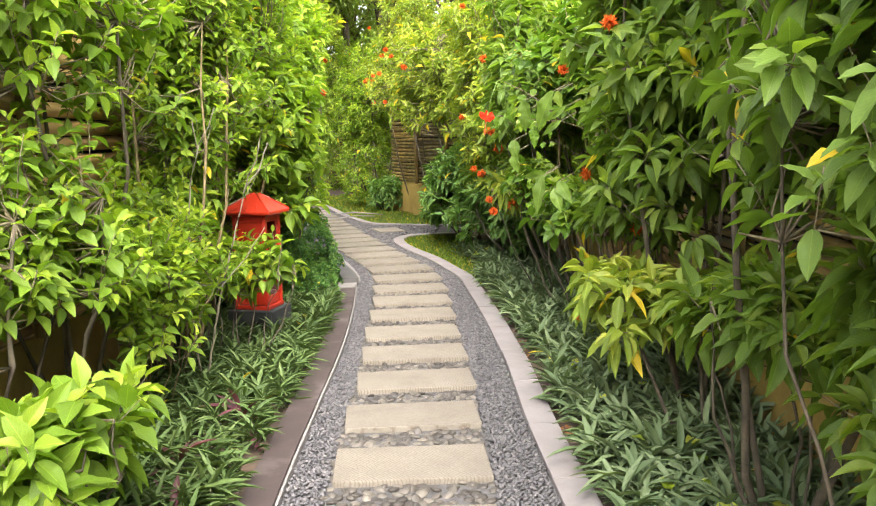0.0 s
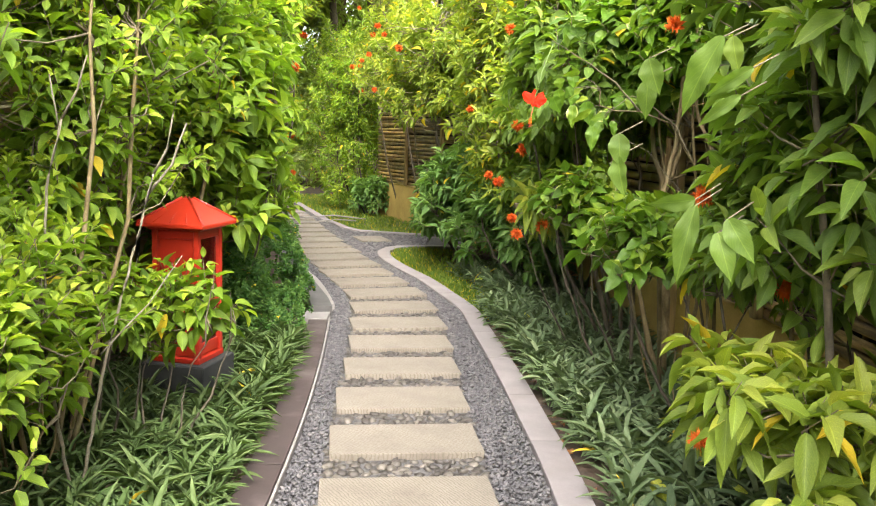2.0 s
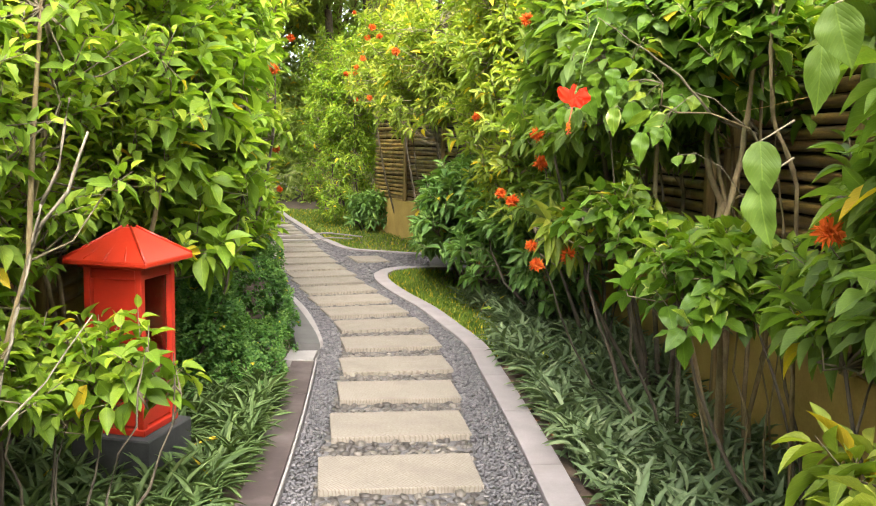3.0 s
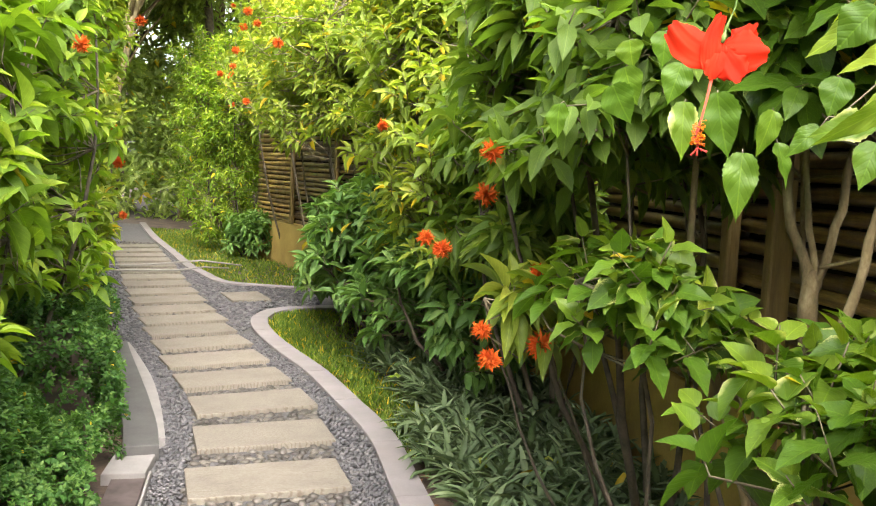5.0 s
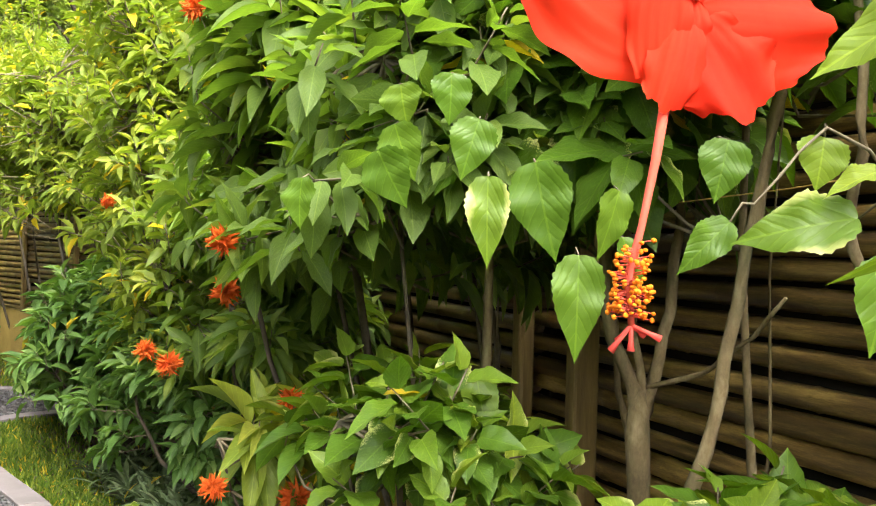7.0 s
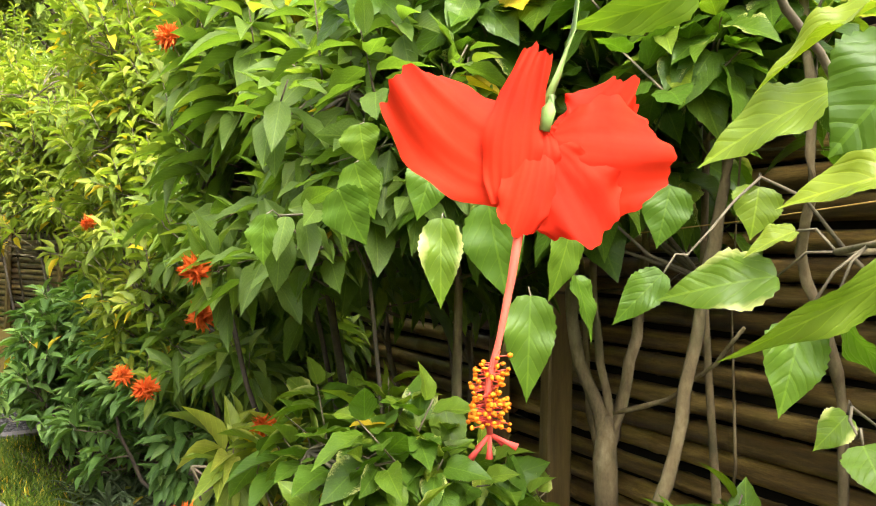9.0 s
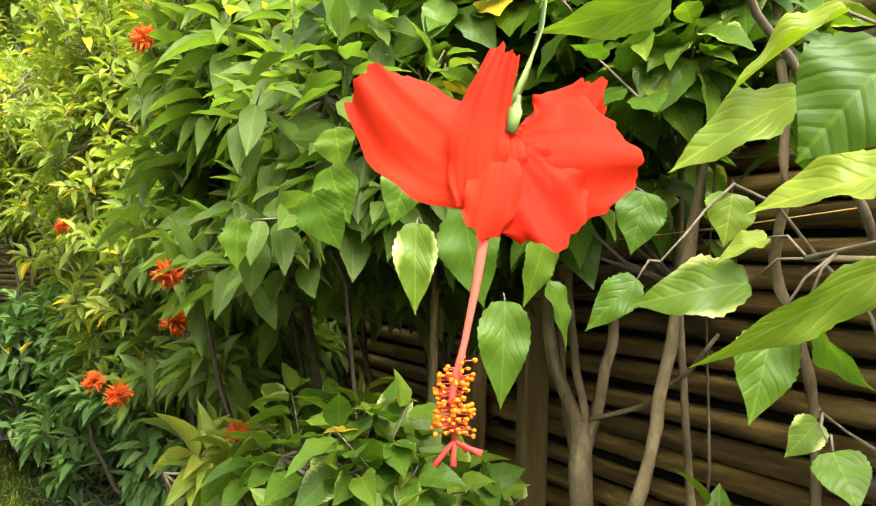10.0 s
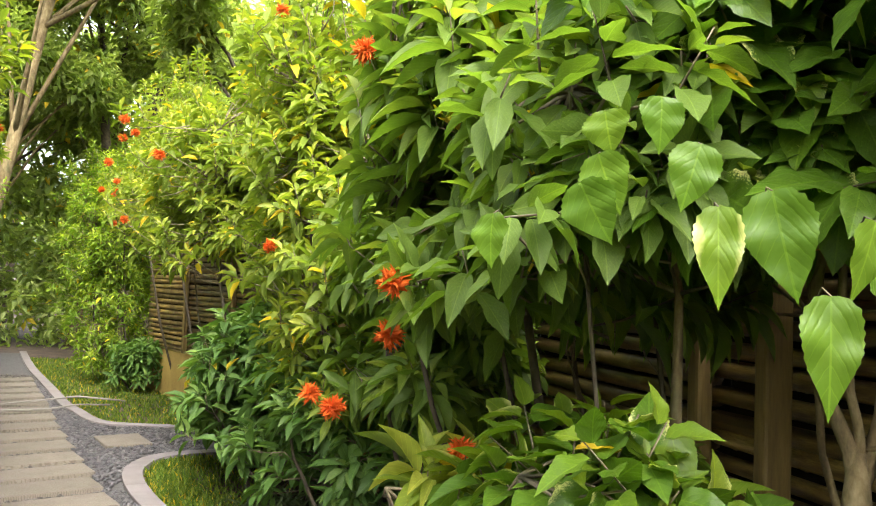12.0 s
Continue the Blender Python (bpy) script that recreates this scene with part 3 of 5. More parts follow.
low_wall("wall_right", WALL_R, 0.52, 0.12, 1, "low ochre rendered wall with damp stains under the bamboo fence")
low_wall("wall_left", WALL_L, 0.42, 0.12, -1, "low ochre rendered wall under the bamboo fence")


def pole_mesh(length, r, seed, half=False):
    """A bamboo pole along y with swollen nodes."""
    rng = random.Random(seed)
    bm = bmesh.new()
    ys = [0]
    y = rng.uniform(0.05, 0.2)
    while y < length - 0.04:
        ys += [y - 0.012, y, y + 0.012]
        y += rng.uniform(0.22, 0.32)
    ys.append(length)
    rings = []
    for i, y in enumerate(ys):
        rr = r * (1.1 if (i % 3 == 2 and 0 < i < len(ys) - 1) else 1.0)
        bend = math.sin(y * 2 + seed) * r * 0.1
        rings.append([bm.verts.new((math.cos(a) * rr, y, math.sin(a) * rr + bend)) for a in [2 * math.pi * s / 8 for s in range(8)]])
    for a, b in zip(rings, rings[1:]):
        for s in range(8):
            bm.faces.new((a[s], a[(s + 1) % 8], b[(s + 1) % 8], b[s]))
    bm.faces.new(rings[0][::-1])
    bm.faces.new(rings[-1])
    bmesh.ops.recalc_face_normals(bm, faces=bm.faces[:])
    me = bpy.data.meshes.new("bamboo_pole")
    bm.to_mesh(me)
    bm.free()
    me.polygons.foreach_set("use_smooth", [True] * len(me.polygons))
    return me


def bamboo_fence(line, z0, z1, r, gap, material, side, label, every=1.25):
    pts = smooth_line(line, 0.05)
    d = np.concatenate([[0], np.cumsum(np.linalg.norm(np.diff(pts, axis=0), axis=1))])
    total = d[-1]
    n = int(total / every)
    for k in range(n):
        a = np.array([np.interp(total * k / n, d, pts[:, 0]), np.interp(total * k / n, d, pts[:, 1])])
        b = np.array([np.interp(total * (k + 1) / n, d, pts[:, 0]), np.interp(total * (k + 1) / n, d, pts[:, 1])])
        span = float(np.linalg.norm(b - a))
        ang = math.degrees(math.atan2(-(b - a)[0], (b - a)[1]))
        panel = empty("bamboo_fence_panel", (a[0], a[1], z0), label, "fence", "bamboo fence panels")
        panel.rotation_euler = (0, 0, radians(ang))
        # added sheet: its near-black colour puts shade into the gaps between poles
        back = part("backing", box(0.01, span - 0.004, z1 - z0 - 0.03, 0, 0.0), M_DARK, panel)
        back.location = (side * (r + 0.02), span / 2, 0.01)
        meshes = []
        for s in range(3):
            me = pole_mesh(span - 0.006, r, s + k * 3)
            me.materials.append(material)
            meshes.append(me)
        z = r
        i = 0
        while z < z1 - z0 - r:
            pole = new("bamboo_pole", meshes[i % 3])
            pole.parent = panel
            sc = random.uniform(0.82, 1.05)
            pole.location = (random.uniform(-0.006, 0.006), 0.003, z)
            pole.scale = (sc, 1, sc)
            pole.rotation_euler = (random.uniform(-0.008, 0.008), 0, 0)
            z += gap * random.uniform(0.9, 1.12)
            i += 1
        bm = box(0.05, 0.055, z1 - z0 + 0.06, 0.012, 0, 2)
        post = part("post", bm, M_POST, panel)
        post.location = (-side * (r + 0.028), 0.0, 0.0)


bamboo_fence(WALL_R, 0.53, 2.0, 0.027, 0.058, M_BAMBOO_R, 1, "dark weathered bamboo fence panel of stacked horizontal poles")
bamboo_fence(WALL_L, 0.43, 2.05, 0.042, 0.085, M_BAMBOO_L, -1, "golden brown bamboo fence panel of stacked thick poles")


# ---- shrubs ----
def keep(p, margin):
    """Leaves out of the way that people walk."""
    lat = p[:, 0] - centre_x(p[:, 1])
    m = np.where(p[:, 1] > 9.2, np.minimum(margin, 0.5), margin)
    low = np.where(p[:, 2] < 0.25, 0.66, m)
    far_top = (p[:, 2] > 2.3) & (p[:, 1] > 8)
    return (np.abs(lat) > low) | far_top


RNG = np.random.default_rng(4)


def shoots(c, r, n, shell=0.55):
    """Shoot ends and directions in a lumpy crown."""
    d = RNG.normal(size=(n, 3))
    d /= np.linalg.norm(d, axis=1, keepdims=True)
    d[:, 2] = np.where(d[:, 2] < -0.5, -d[:, 2], d[:, 2])
    ph = RNG.uniform(0, 6.28, 6)
    lump = 1 + 0.16 * np.sin(4 * d[:, 0] + ph[0]) + 0.16 * np.sin(5 * d[:, 1] + ph[1]) + 0.13 * np.sin(6 * d[:, 2] + ph[2]) + 0.1 * np.sin(11 * d[:, 0] + 9 * d[:, 2] + ph[3])
    rad = shell + (1 - shell) * RNG.random(n) ** 0.6
    p = np.array(c) + d * np.array(r) * (rad * lump)[:, None]
    out = d * 0.8 + np.array([0, 0, 0.55]) + RNG.normal(size=(n, 3)) * 0.35
    out /= np.linalg.norm(out, axis=1, keepdims=True)
    return p, out


def leaves_on(p, d, count, length, width, spread, sag, shoot_len, young):
    """Leaf places, turns, sizes and ages round each shoot."""
    n = len(p)
    k = np.tile(np.arange(count), n)
    P, D = np.repeat(p, count, 0), np.repeat(d, count, 0)
    t = (k + 0.3) / count
    a = D * 0 + np.array([0.3, 0.1, 1.0])
    u = np.cross(D, a)
    u /= np.linalg.norm(u, axis=1, keepdims=True)
    w = np.cross(D, u)
    phi = k * 2.4 + np.repeat(RNG.uniform(0, 6.28, n), count) + RNG.normal(size=n * count) * 0.3
    rad = u * np.cos(phi)[:, None] + w * np.sin(phi)[:, None]
    open_ = spread * (1.15 - 0.75 * t) + RNG.normal(size=n * count) * 0.15
    L = D * np.cos(open_)[:, None] + rad * np.sin(open_)[:, None]
    L[:, 2] -= sag * (1.2 - 0.7 * t)
    place = P - D * ((1 - t) * shoot_len)[:, None] + rad * length * 0.12
    up = np.array([0, 0, 1.0]) + D * 0.6 + RNG.normal(size=(n * count, 3)) * 0.35
    s = (0.75 + 0.4 * RNG.random(n * count)) * (1.12 - 0.5 * t ** 2)
    sizes = np.stack([width * s, length * s, length * s], 1)
    age = np.clip(young * (0.15 + 0.85 * t ** 1.5) + np.repeat(RNG.normal(size=n) * 0.1, count), 0, 1)
    return place, frames_of(L, up), sizes, age


def orange_head(parent, place, r=0.034, n=110, name="flower_head"):
    """A round head of thin orange florets."""
    d = RNG.normal(size=(n, 3))
    d[:, 2] = d[:, 2] * 0.8 + 0.1
    d /= np.linalg.norm(d, axis=1, keepdims=True)
    sizes = np.stack([np.full(n, r * 0.24), r * (0.8 + 0.4 * RNG.random(n)), np.full(n, r)], 1)
    ob = scatter_mesh(name, LEAF_SHAPE_MID, np.tile(np.array(place, float), (n, 1)), frames_of(d, RNG.normal(size=(n, 3))), sizes, np.zeros(n), M_ORANGE, parent, kind="")
    ob["label"] = "round orange flower head"
    return ob


SPECIES = {
    # material, shape, length, width, leaves a shoot, spread, sag, shoot length, young
    "hibiscus": (LEAF_HIB, LEAF_SHAPE_HIB, 0.115, 0.07, 8, 1.25, 0.75, 0.12, 0.45),
    "lance": (LEAF_LANCE, LEAF_SHAPE_LANCE, 0.125, 0.044, 11, 1.2, 0.42, 0.11, 0.7),
    "small_hibiscus": (LEAF_HIB, LEAF_SHAPE_HIB, 0.085, 0.052, 7, 1.2, 0.5, 0.1, 0.75),
    "broad": (LEAF_LEFT, LEAF_SHAPE_LANCE, 0.13, 0.062, 8, 1.2, 0.35, 0.12, 0.7),
    "yellowing": (LEAF_LIME, LEAF_SHAPE_LANCE, 0.13, 0.042, 9, 1.15, 0.6, 0.1, 0.8),
    "bright": (LEAF_LEFT, LEAF_SHAPE_LANCE, 0.1, 0.046, 10, 1.2, 0.25, 0.11, 0.8),
    "hanging": (LEAF_LANCE, LEAF_SHAPE_LANCE, 0.092, 0.04, 10, 1.2, 0.6, 0.11, 0.45),
    "oval": (LEAF_LEFT, LEAF_SHAPE_LANCE, 0.078, 0.042, 8, 1.2, 0.45, 0.12, 0.7),
    "twiggy": (LEAF_LEFT, LEAF_SHAPE_MID, 0.066, 0.033, 11, 1.15, 0.15, 0.13, 0.85),
    "lime": (LEAF_LIME, LEAF_SHAPE_MID, 0.095, 0.036, 12, 1.15, 0.35, 0.13, 0.8),
    "dark": (LEAF_DARK, LEAF_SHAPE_MID, 0.115, 0.046, 10, 1.2, 0.35, 0.08, 0.75),
    "fine": (LEAF_LEFT, LEAF_SHAPE_MID, 0.1, 0.036, 10, 1.1, 0.3, 0.16, 0.9),
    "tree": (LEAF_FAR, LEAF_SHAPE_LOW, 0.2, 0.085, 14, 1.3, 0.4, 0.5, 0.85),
}


def shrub(name, base, c, r, species, n, label, margin=0.62, near=None, singles=0, flowers=0, stems=4, stem_r=0.016, shell=0.5, category="shrub", bark=None, view_gap=False, heads=(), skirt=True):
    mat, shape, length, width, count, spread, sag, sl, young = SPECIES[species]
    root = empty(name, (base[0], base[1], -0.03), label, category)
    p, d = shoots(c, r, n, shell)
    if c[2] > 1.2 and skirt:
        p2, d2 = shoots((c[0], c[1], c[2] - 0.75 * r[2]), (r[0] * 0.85, r[1] * 0.9, min(r[2] * 0.6, 0.55)), int(n * 0.22), 0.4)
        p, d = np.concatenate([p, p2]), np.concatenate([d, d2])
    if view_gap:  # leaves hang high where the fence shows through
        open_part = ((p[:, 0] > 0.88) & (p[:, 2] < 1.42) & (p[:, 1] < 5.7)) | (p[:, 1] < 5.12)
        p, d = p[~open_part], d[~open_part]
    lat = np.abs(p[:, 0] - centre_x(p[:, 1]))
    rough_edge = margin + 0.02 + np.abs(RNG.normal(size=len(p))) * 0.1 + 0.09 * np.sin(p[:, 1] * 5.3 + p[:, 2] * 3.1) * np.sin(p[:, 2] * 6.7 - p[:, 1] * 2.2) + 0.05
    ok = keep(p, margin + 0.04) & (p[:, 2] > 0.08) & ((lat > rough_edge) | (p[:, 2] > 2.3) | (p[:, 1] > 9))
    p, d = p[ok], d[ok]
    place, rot, size, age = leaves_on(p, d, count, length, width, spread, sag, sl, young)
    tips = place + rot[:, :, 1] * size[:, 1:2]
    ok = keep(place, margin) & keep(tips, margin) & (place[:, 2] > 0.03)
    place, rot, size, age = place[ok], rot[ok], size[ok], age[ok]
    # stems
    b, c = np.array([base[0], base[1], -0.05]), np.array(c, float)
    lines, nodes = [], []
    for s in range(stems):
        a = 2 * math.pi * s / stems + RNG.uniform(0, 1)
        end = c + np.array([math.cos(a) * r[0] * 0.5, math.sin(a) * r[1] * 0.5, r[2] * RNG.uniform(0.2, 0.6)])
        start = b + np.array([math.cos(a), math.sin(a), 0]) * 0.04
        pts = [start + (end - start) * t + np.array([math.cos(a), math.sin(a), 0]) * r[0] * 0.25 * math.sin(t * 3.1) + RNG.normal(size=3) * 0.012 * (0 < t < 1) for t in np.linspace(0, 1, 8)]
        lines.append((pts, np.linspace(stem_r * RNG.uniform(0.7, 1.1), stem_r * 0.3, 8)))
        nodes += pts[3:]
    for k, (pts, rad) in enumerate(lines):
        tubes("stem", [(pts, rad)], bark or (M_BARK if "hibiscus" in species or species == "twiggy" else M_DARKBARK), root, 7)
    nodes = np.array(nodes)
    twigs = []
    for q, dd in zip(p[::1], d[::1]):
        j = np.argmin(np.linalg.norm(nodes - q, axis=1) + 0.6 * np.maximum(nodes[:, 2] - q[2] + 0.1, 0))
        a, e = nodes[j], q - dd * sl
        away = np.linalg.norm(a - e)
        if away > 0.32:
            a = e + (a - e) * 0.32 / away
        m = (a + e) / 2 + np.array([0, 0, -0.02]) + RNG.normal(size=3) * 0.02
        twigs.append(([a, m, e, q], (0.0045, 0.0034, 0.0026, 0.0014)))
    tubes("twigwork", twigs, M_TWIG, root, 3, kind="stuff")
    # blades: the nearest as pieces, the rest joined
    if singles:
        order = np.argsort(np.linalg.norm(place - np.array(near), axis=1))
        first, rest = order[:singles], order[singles:]
        meshes = []
        for g in range(6):
            if "hibiscus" in species:
                lf = FullLeaf(0.66, 0.3, 0.3 + 0.06 * g, 0.14 + 0.07 * g, 0.045, 0.035, 16, 0.1 * (g % 3 - 1))
            else:
                lf = FullLeaf(0.85, 0.15, 0.35 + 0.05 * g, 0.2 + 0.07 * g, 0.0, 0.03, 10, 0.12 * (g % 3 - 1))
            ob = scatter_mesh("leaf", lf, np.zeros((1, 3)), np.eye(3)[None], np.ones((1, 3)), np.array([[0.05, 0.2, 0.35, 0.5, 0.7, 0.9][g]]), mat, None, smooth=True, kind="")
            meshes.append(ob.data)
            bpy.data.objects.remove(ob)
        for i in first:
            g = int(np.clip(age[i] * 6, 0, 5))
            leaf = new("leaf", meshes[g])
            leaf.parent = root
            leaf.matrix_parent_inverse = Matrix.Translation(-root.location)
            leaf.matrix_basis = Matrix.Translation(place[i]) @ Matrix(rot[i].tolist()).to_4x4() @ Matrix.Diagonal((*size[i], 1))
        place, rot, size, age = place[rest], rot[rest], size[rest], age[rest]
    scatter_mesh("foliage", shape, place, rot, size, age, mat, root, smooth=True)
    for k, q in enumerate(heads):
        orange_head(root, q, 0.03 + 0.006 * (k % 3))
    if flowers:
        side = np.sign(c[0] - centre_x(c[1]))
        view = -side * (p[:, 0] - c[0]) / r[0] - 0.5 * (p[:, 1] - c[1]) / r[1] + RNG.random(len(p)) * 1.2
        for i in np.argsort(-view)[:flowers]:
            orange_head(root, p[i] + d[i] * 0.02)
    return root


# ---- red lantern on its plinth ----
def stone_lantern():
    root = empty("garden_lantern", (-1.125, 5.12, -0.075), "red painted lantern-shaped cabinet with hipped roof on dark plinth", "lantern")
    root.rotation_euler, root.scale = (0, 0, radians(-10)), (0.87, 0.87, 1.08)
    part("plinth", box(0.36, 0.36, 0.3, 0.006, -0.03), M_PLINTH, root, "dark grey stone plinth")
    z = 0.27
    part("base_rim", box(0.275, 0.275, 0.025, 0.004, z), M_RED, root)
    for sx in (-1, 1):
        for sy in (-1, 1):
            post = part("post", box(0.03, 0.03, 0.56, 0.003), M_RED, root)
            post.location = (sx * 0.118, sy * 0.118, z + 0.02)
    for k in range(4):
        side = new("side")
        side.parent = root
        side.rotation_euler = (0, 0, k * math.pi / 2)
        lower = part("panel", box(0.204, 0.012, 0.2 if k != 1 else 0.05, 0.002), M_RED, side)
        lower.location = (0, -0.113, z + 0.03)
        if k == 1:
            low_pane = part("pane", box(0.196, 0.004, 0.16, 0), M_GLASS, side, "clear glass pane")
            low_pane.location = (0, -0.108, z + 0.08)
        mid = part("rail", box(0.204, 0.022, 0.025, 0.003), M_RED, side)
        mid.location = (0, -0.116, z + 0.232)
        pane = part("pane", box(0.196, 0.004, 0.27, 0), M_GLASS if k == 1 else M_RED, side, "clear glass pane" if k == 1 else "")
        pane.location = (0, -0.108, z + 0.258)
        top = part("rail", box(0.204, 0.022, 0.035, 0.003), M_RED, side)
        top.location = (0, -0.116, z + 0.53)
    zr = z + 0.58
    part("top_rim", box(0.3, 0.3, 0.02, 0.004, zr - 0.012), M_RED, root)
    bm = bmesh.new()
    e, h, t = 0.19, 0.115, 0.016
    low = [bm.verts.new((x * e, y * e, zr)) for x, y in ((-1, -1), (1, -1), (1, 1), (-1, 1))]
    rim = [bm.verts.new((x * e, y * e, zr + t)) for x, y in ((-1, -1), (1, -1), (1, 1), (-1, 1))]
    cap_ = [bm.verts.new((x * 0.02, y * 0.02, zr + h)) for x, y in ((-1, -1), (1, -1), (1, 1), (-1, 1))]
    bm.faces.new(low[::-1])
    bm.faces.new(cap_)
    for i in range(4):
        j = (i + 1) % 4
        bm.faces.new((low[i], low[j], rim[j], rim[i]))
        bm.faces.new((rim[i], rim[j], cap_[j], cap_[i]))
    bmesh.ops.bevel(bm, geom=bm.edges[:], offset=0.003, segments=1, affect="EDGES")
    roof = part("roof", bm, M_RED2, root, "bright red hipped roof")
    for i, (x, y) in enumerate(((-1, -1), (1, -1), (1, 1), (-1, 1))):
        rib = tubes("ridge", [([(x * e * 0.98, y * e * 0.98, zr + t + 0.003), (x * 0.02, y * 0.02, zr + h + 0.003)], (0.006, 0.006))], M_RED2, roof, 6)
    for x in (-0.5, 0.0, 0.5):
        tubes("seam", [([(x * e, -e * 0.97, zr + t + 0.004), (x * 0.3 * e, -0.06, zr + h * 0.74)], (0.0035, 0.0035))], M_RED2, roof, 5)
    plate = part("name_plate", box(0.035, 0.003, 0.015, 0.001), M_STEEL, roof)
    plate.location, plate.rotation_euler = (0.03, -0.1, zr + 0.066), (radians(-60), 0, 0)


stone_lantern()


def extinguisher():
    root = empty("fire_extinguisher", (-1.125, 5.12, 0.245), "red fire extinguisher with a white band inside the cabinet", "fire extinguisher")

    def turned(name, profile, material, label=""):
        bm = bmesh.new()
        rings = [[bm.verts.new((math.cos(a) * r, math.sin(a) * r, z)) for a in [2 * math.pi * k / 20 for k in range(20)]] for z, r in profile]
        for a, b in zip(rings, rings[1:]):
            for k in range(20):
                bm.faces.new((a[k], a[(k + 1) % 20], b[(k + 1) % 20], b[k]))
        bm.faces.new(rings[0][::-1])
        bm.faces.new(rings[-1])
        return part(name, bm, material, root, label, smooth=True)
    turned("body", [(0, 0.055), (0.01, 0.062), (0.3, 0.062), (0.33, 0.05), (0.35, 0.02), (0.37, 0.018)], M_RED)
    turned("band", [(0.13, 0.0622), (0.131, 0.0635), (0.209, 0.0635), (0.21, 0.0622)], M_WHITE, "white paper band")
    part("handle", box(0.02, 0.09, 0.03, 0.004, 0.37), M_DARK, root)


extinguisher()


# ---- the large red bloom ----
def hibiscus_bloom():
    s = Vector((0.388, 4.319, 1.434))
    root = empty("hibiscus_bloom", s + Vector((0.006, 0, 0.0005)), "large hanging bright red hibiscus flower with frilled petals", "flower")

    right, up, back = Vector((0.905, -0.426, 0)), Vector((0, 0, 1)), Vector((0.42, 0.9, 0.1))
    UNIT = 0.000187

    def place(x, y, z=0.0):
        return (right * x + up * y + back * z) * UNIT

    def petal(start, bow, end, widths, seed, skew=0.0, frill=9.0):
        """A crinkled blade along a bowed spine; widths: half widths at the foot, the middle and the end."""
        rng = random.Random(seed)
        bm = bmesh.new()
        rows, cols = 30, 30
        a1, a2, a3, a4 = [rng.uniform(0, 6) for _ in range(4)]
        p0, p1, p2 = Vector(start), Vector(bow), Vector(end)
        grid = []
        for i in range(rows + 1):
            v = i / rows
            c = p0 * (1 - v) ** 2 + p1 * 2 * v * (1 - v) + p2 * v * v
            d = ((p1 - p0) * (1 - v) + (p2 - p1) * v)
            side = Vector((d.y, -d.x, 0)).normalized()
            ahead = Vector((d.x, d.y, 0)).normalized()
            w = widths[0] * (1 - v) ** 2 + widths[1] * 2 * v * (1 - v) + widths[2] * v * v
            row = []
            for j in range(cols + 1):
                u = j / cols * 2 - 1
                rim = v ** 3
                edge = abs(u) ** 3
                out = rim * (-0.55 * abs(u) ** 2.2 * widths[2] + frill * (0.9 * math.sin(u * 4 + a1) + 0.7 * math.sin(u * 9 + a2) + 0.3 * math.sin(u * 23 + a3)))
                wide = u * w * (1 + 0.05 * math.sin(v * 9 + a1) * edge + 0.04 * math.sin(v * 23 + a2 + u) * edge)
                deep = frill * v * (0.9 * math.sin(u * 3.1 + v * 3 + a4) + 0.8 * math.sin(u * 7 + a2 + v * 2) * v) + 0.9 * frill * edge * math.sin(v * 14 + a3 + u) + 22 * u * u * v + rng.uniform(-0.4, 0.4) + 0.7 * math.sin(u * 19 + a1 + v * 2) * (1 - 0.4 * v)
                q = c + side * wide + ahead * (out + skew * u * v * w)
                row.append(bm.verts.new(place(q.x, q.y, q.z + deep)))
            grid.append(row)
        uvl = bm.loops.layers.uv.new("UVMap")
        for i in range(rows):
            for j in range(cols):
                f = bm.faces.new((grid[i][j], grid[i][j + 1], grid[i + 1][j + 1], grid[i + 1][j]))
                for lp, (a, c) in zip(f.loops, ((i, j), (i, j + 1), (i + 1, j + 1), (i + 1, j))):
                    lp[uvl].uv = (c / cols * 2, a / rows * 0.25)
        part("petal", bm, M_PETAL, root, smooth=True)

    petal((-25, -60, 0), (-120, -120, -10), (-265, 88, 10), (60, 135, 66), 1, -0.15)
    petal((-50, -145, -8), (-75, -40, -40), (-8, 132, -25), (45, 66, 26), 5, 0.1, 7.0)
    petal((-8, -30, -6), (-20, -120, -40), (-50, -205, -30), (22, 62, 44), 9, 0.0, 6.0)
    petal((12, -40, 0), (70, -70, -20), (232, -70, 10), (40, 150, 88), 3, 0.1)
    petal((12, -15, 10), (70, -60, 20), (158, 72, 25), (30, 100, 52), 4, -0.1, 12.0)
    petal((10, -60, -6), (50, -120, -25), (95, -215, -15), (40, 100, 92), 7, 0.0, 11.0)
    petal((-5, -20, -10), (-10, -60, -24), (-25, -150, -16), (20, 60, 45), 2, 0.0, 5.0)
    # stem and calyx above
    tubes("flower_stem", [([(0.0, 0, 0.004), (0.005, -0.001, 0.016), (0.01, -0.002, 0.032), (0.02, 0.002, 0.09), (0.059, 0.025, 0.196)], (0.0018, 0.0012, 0.0011, 0.0013, 0.0018))], M_GREENSTEM, root, 8).matrix_parent_inverse.identity()
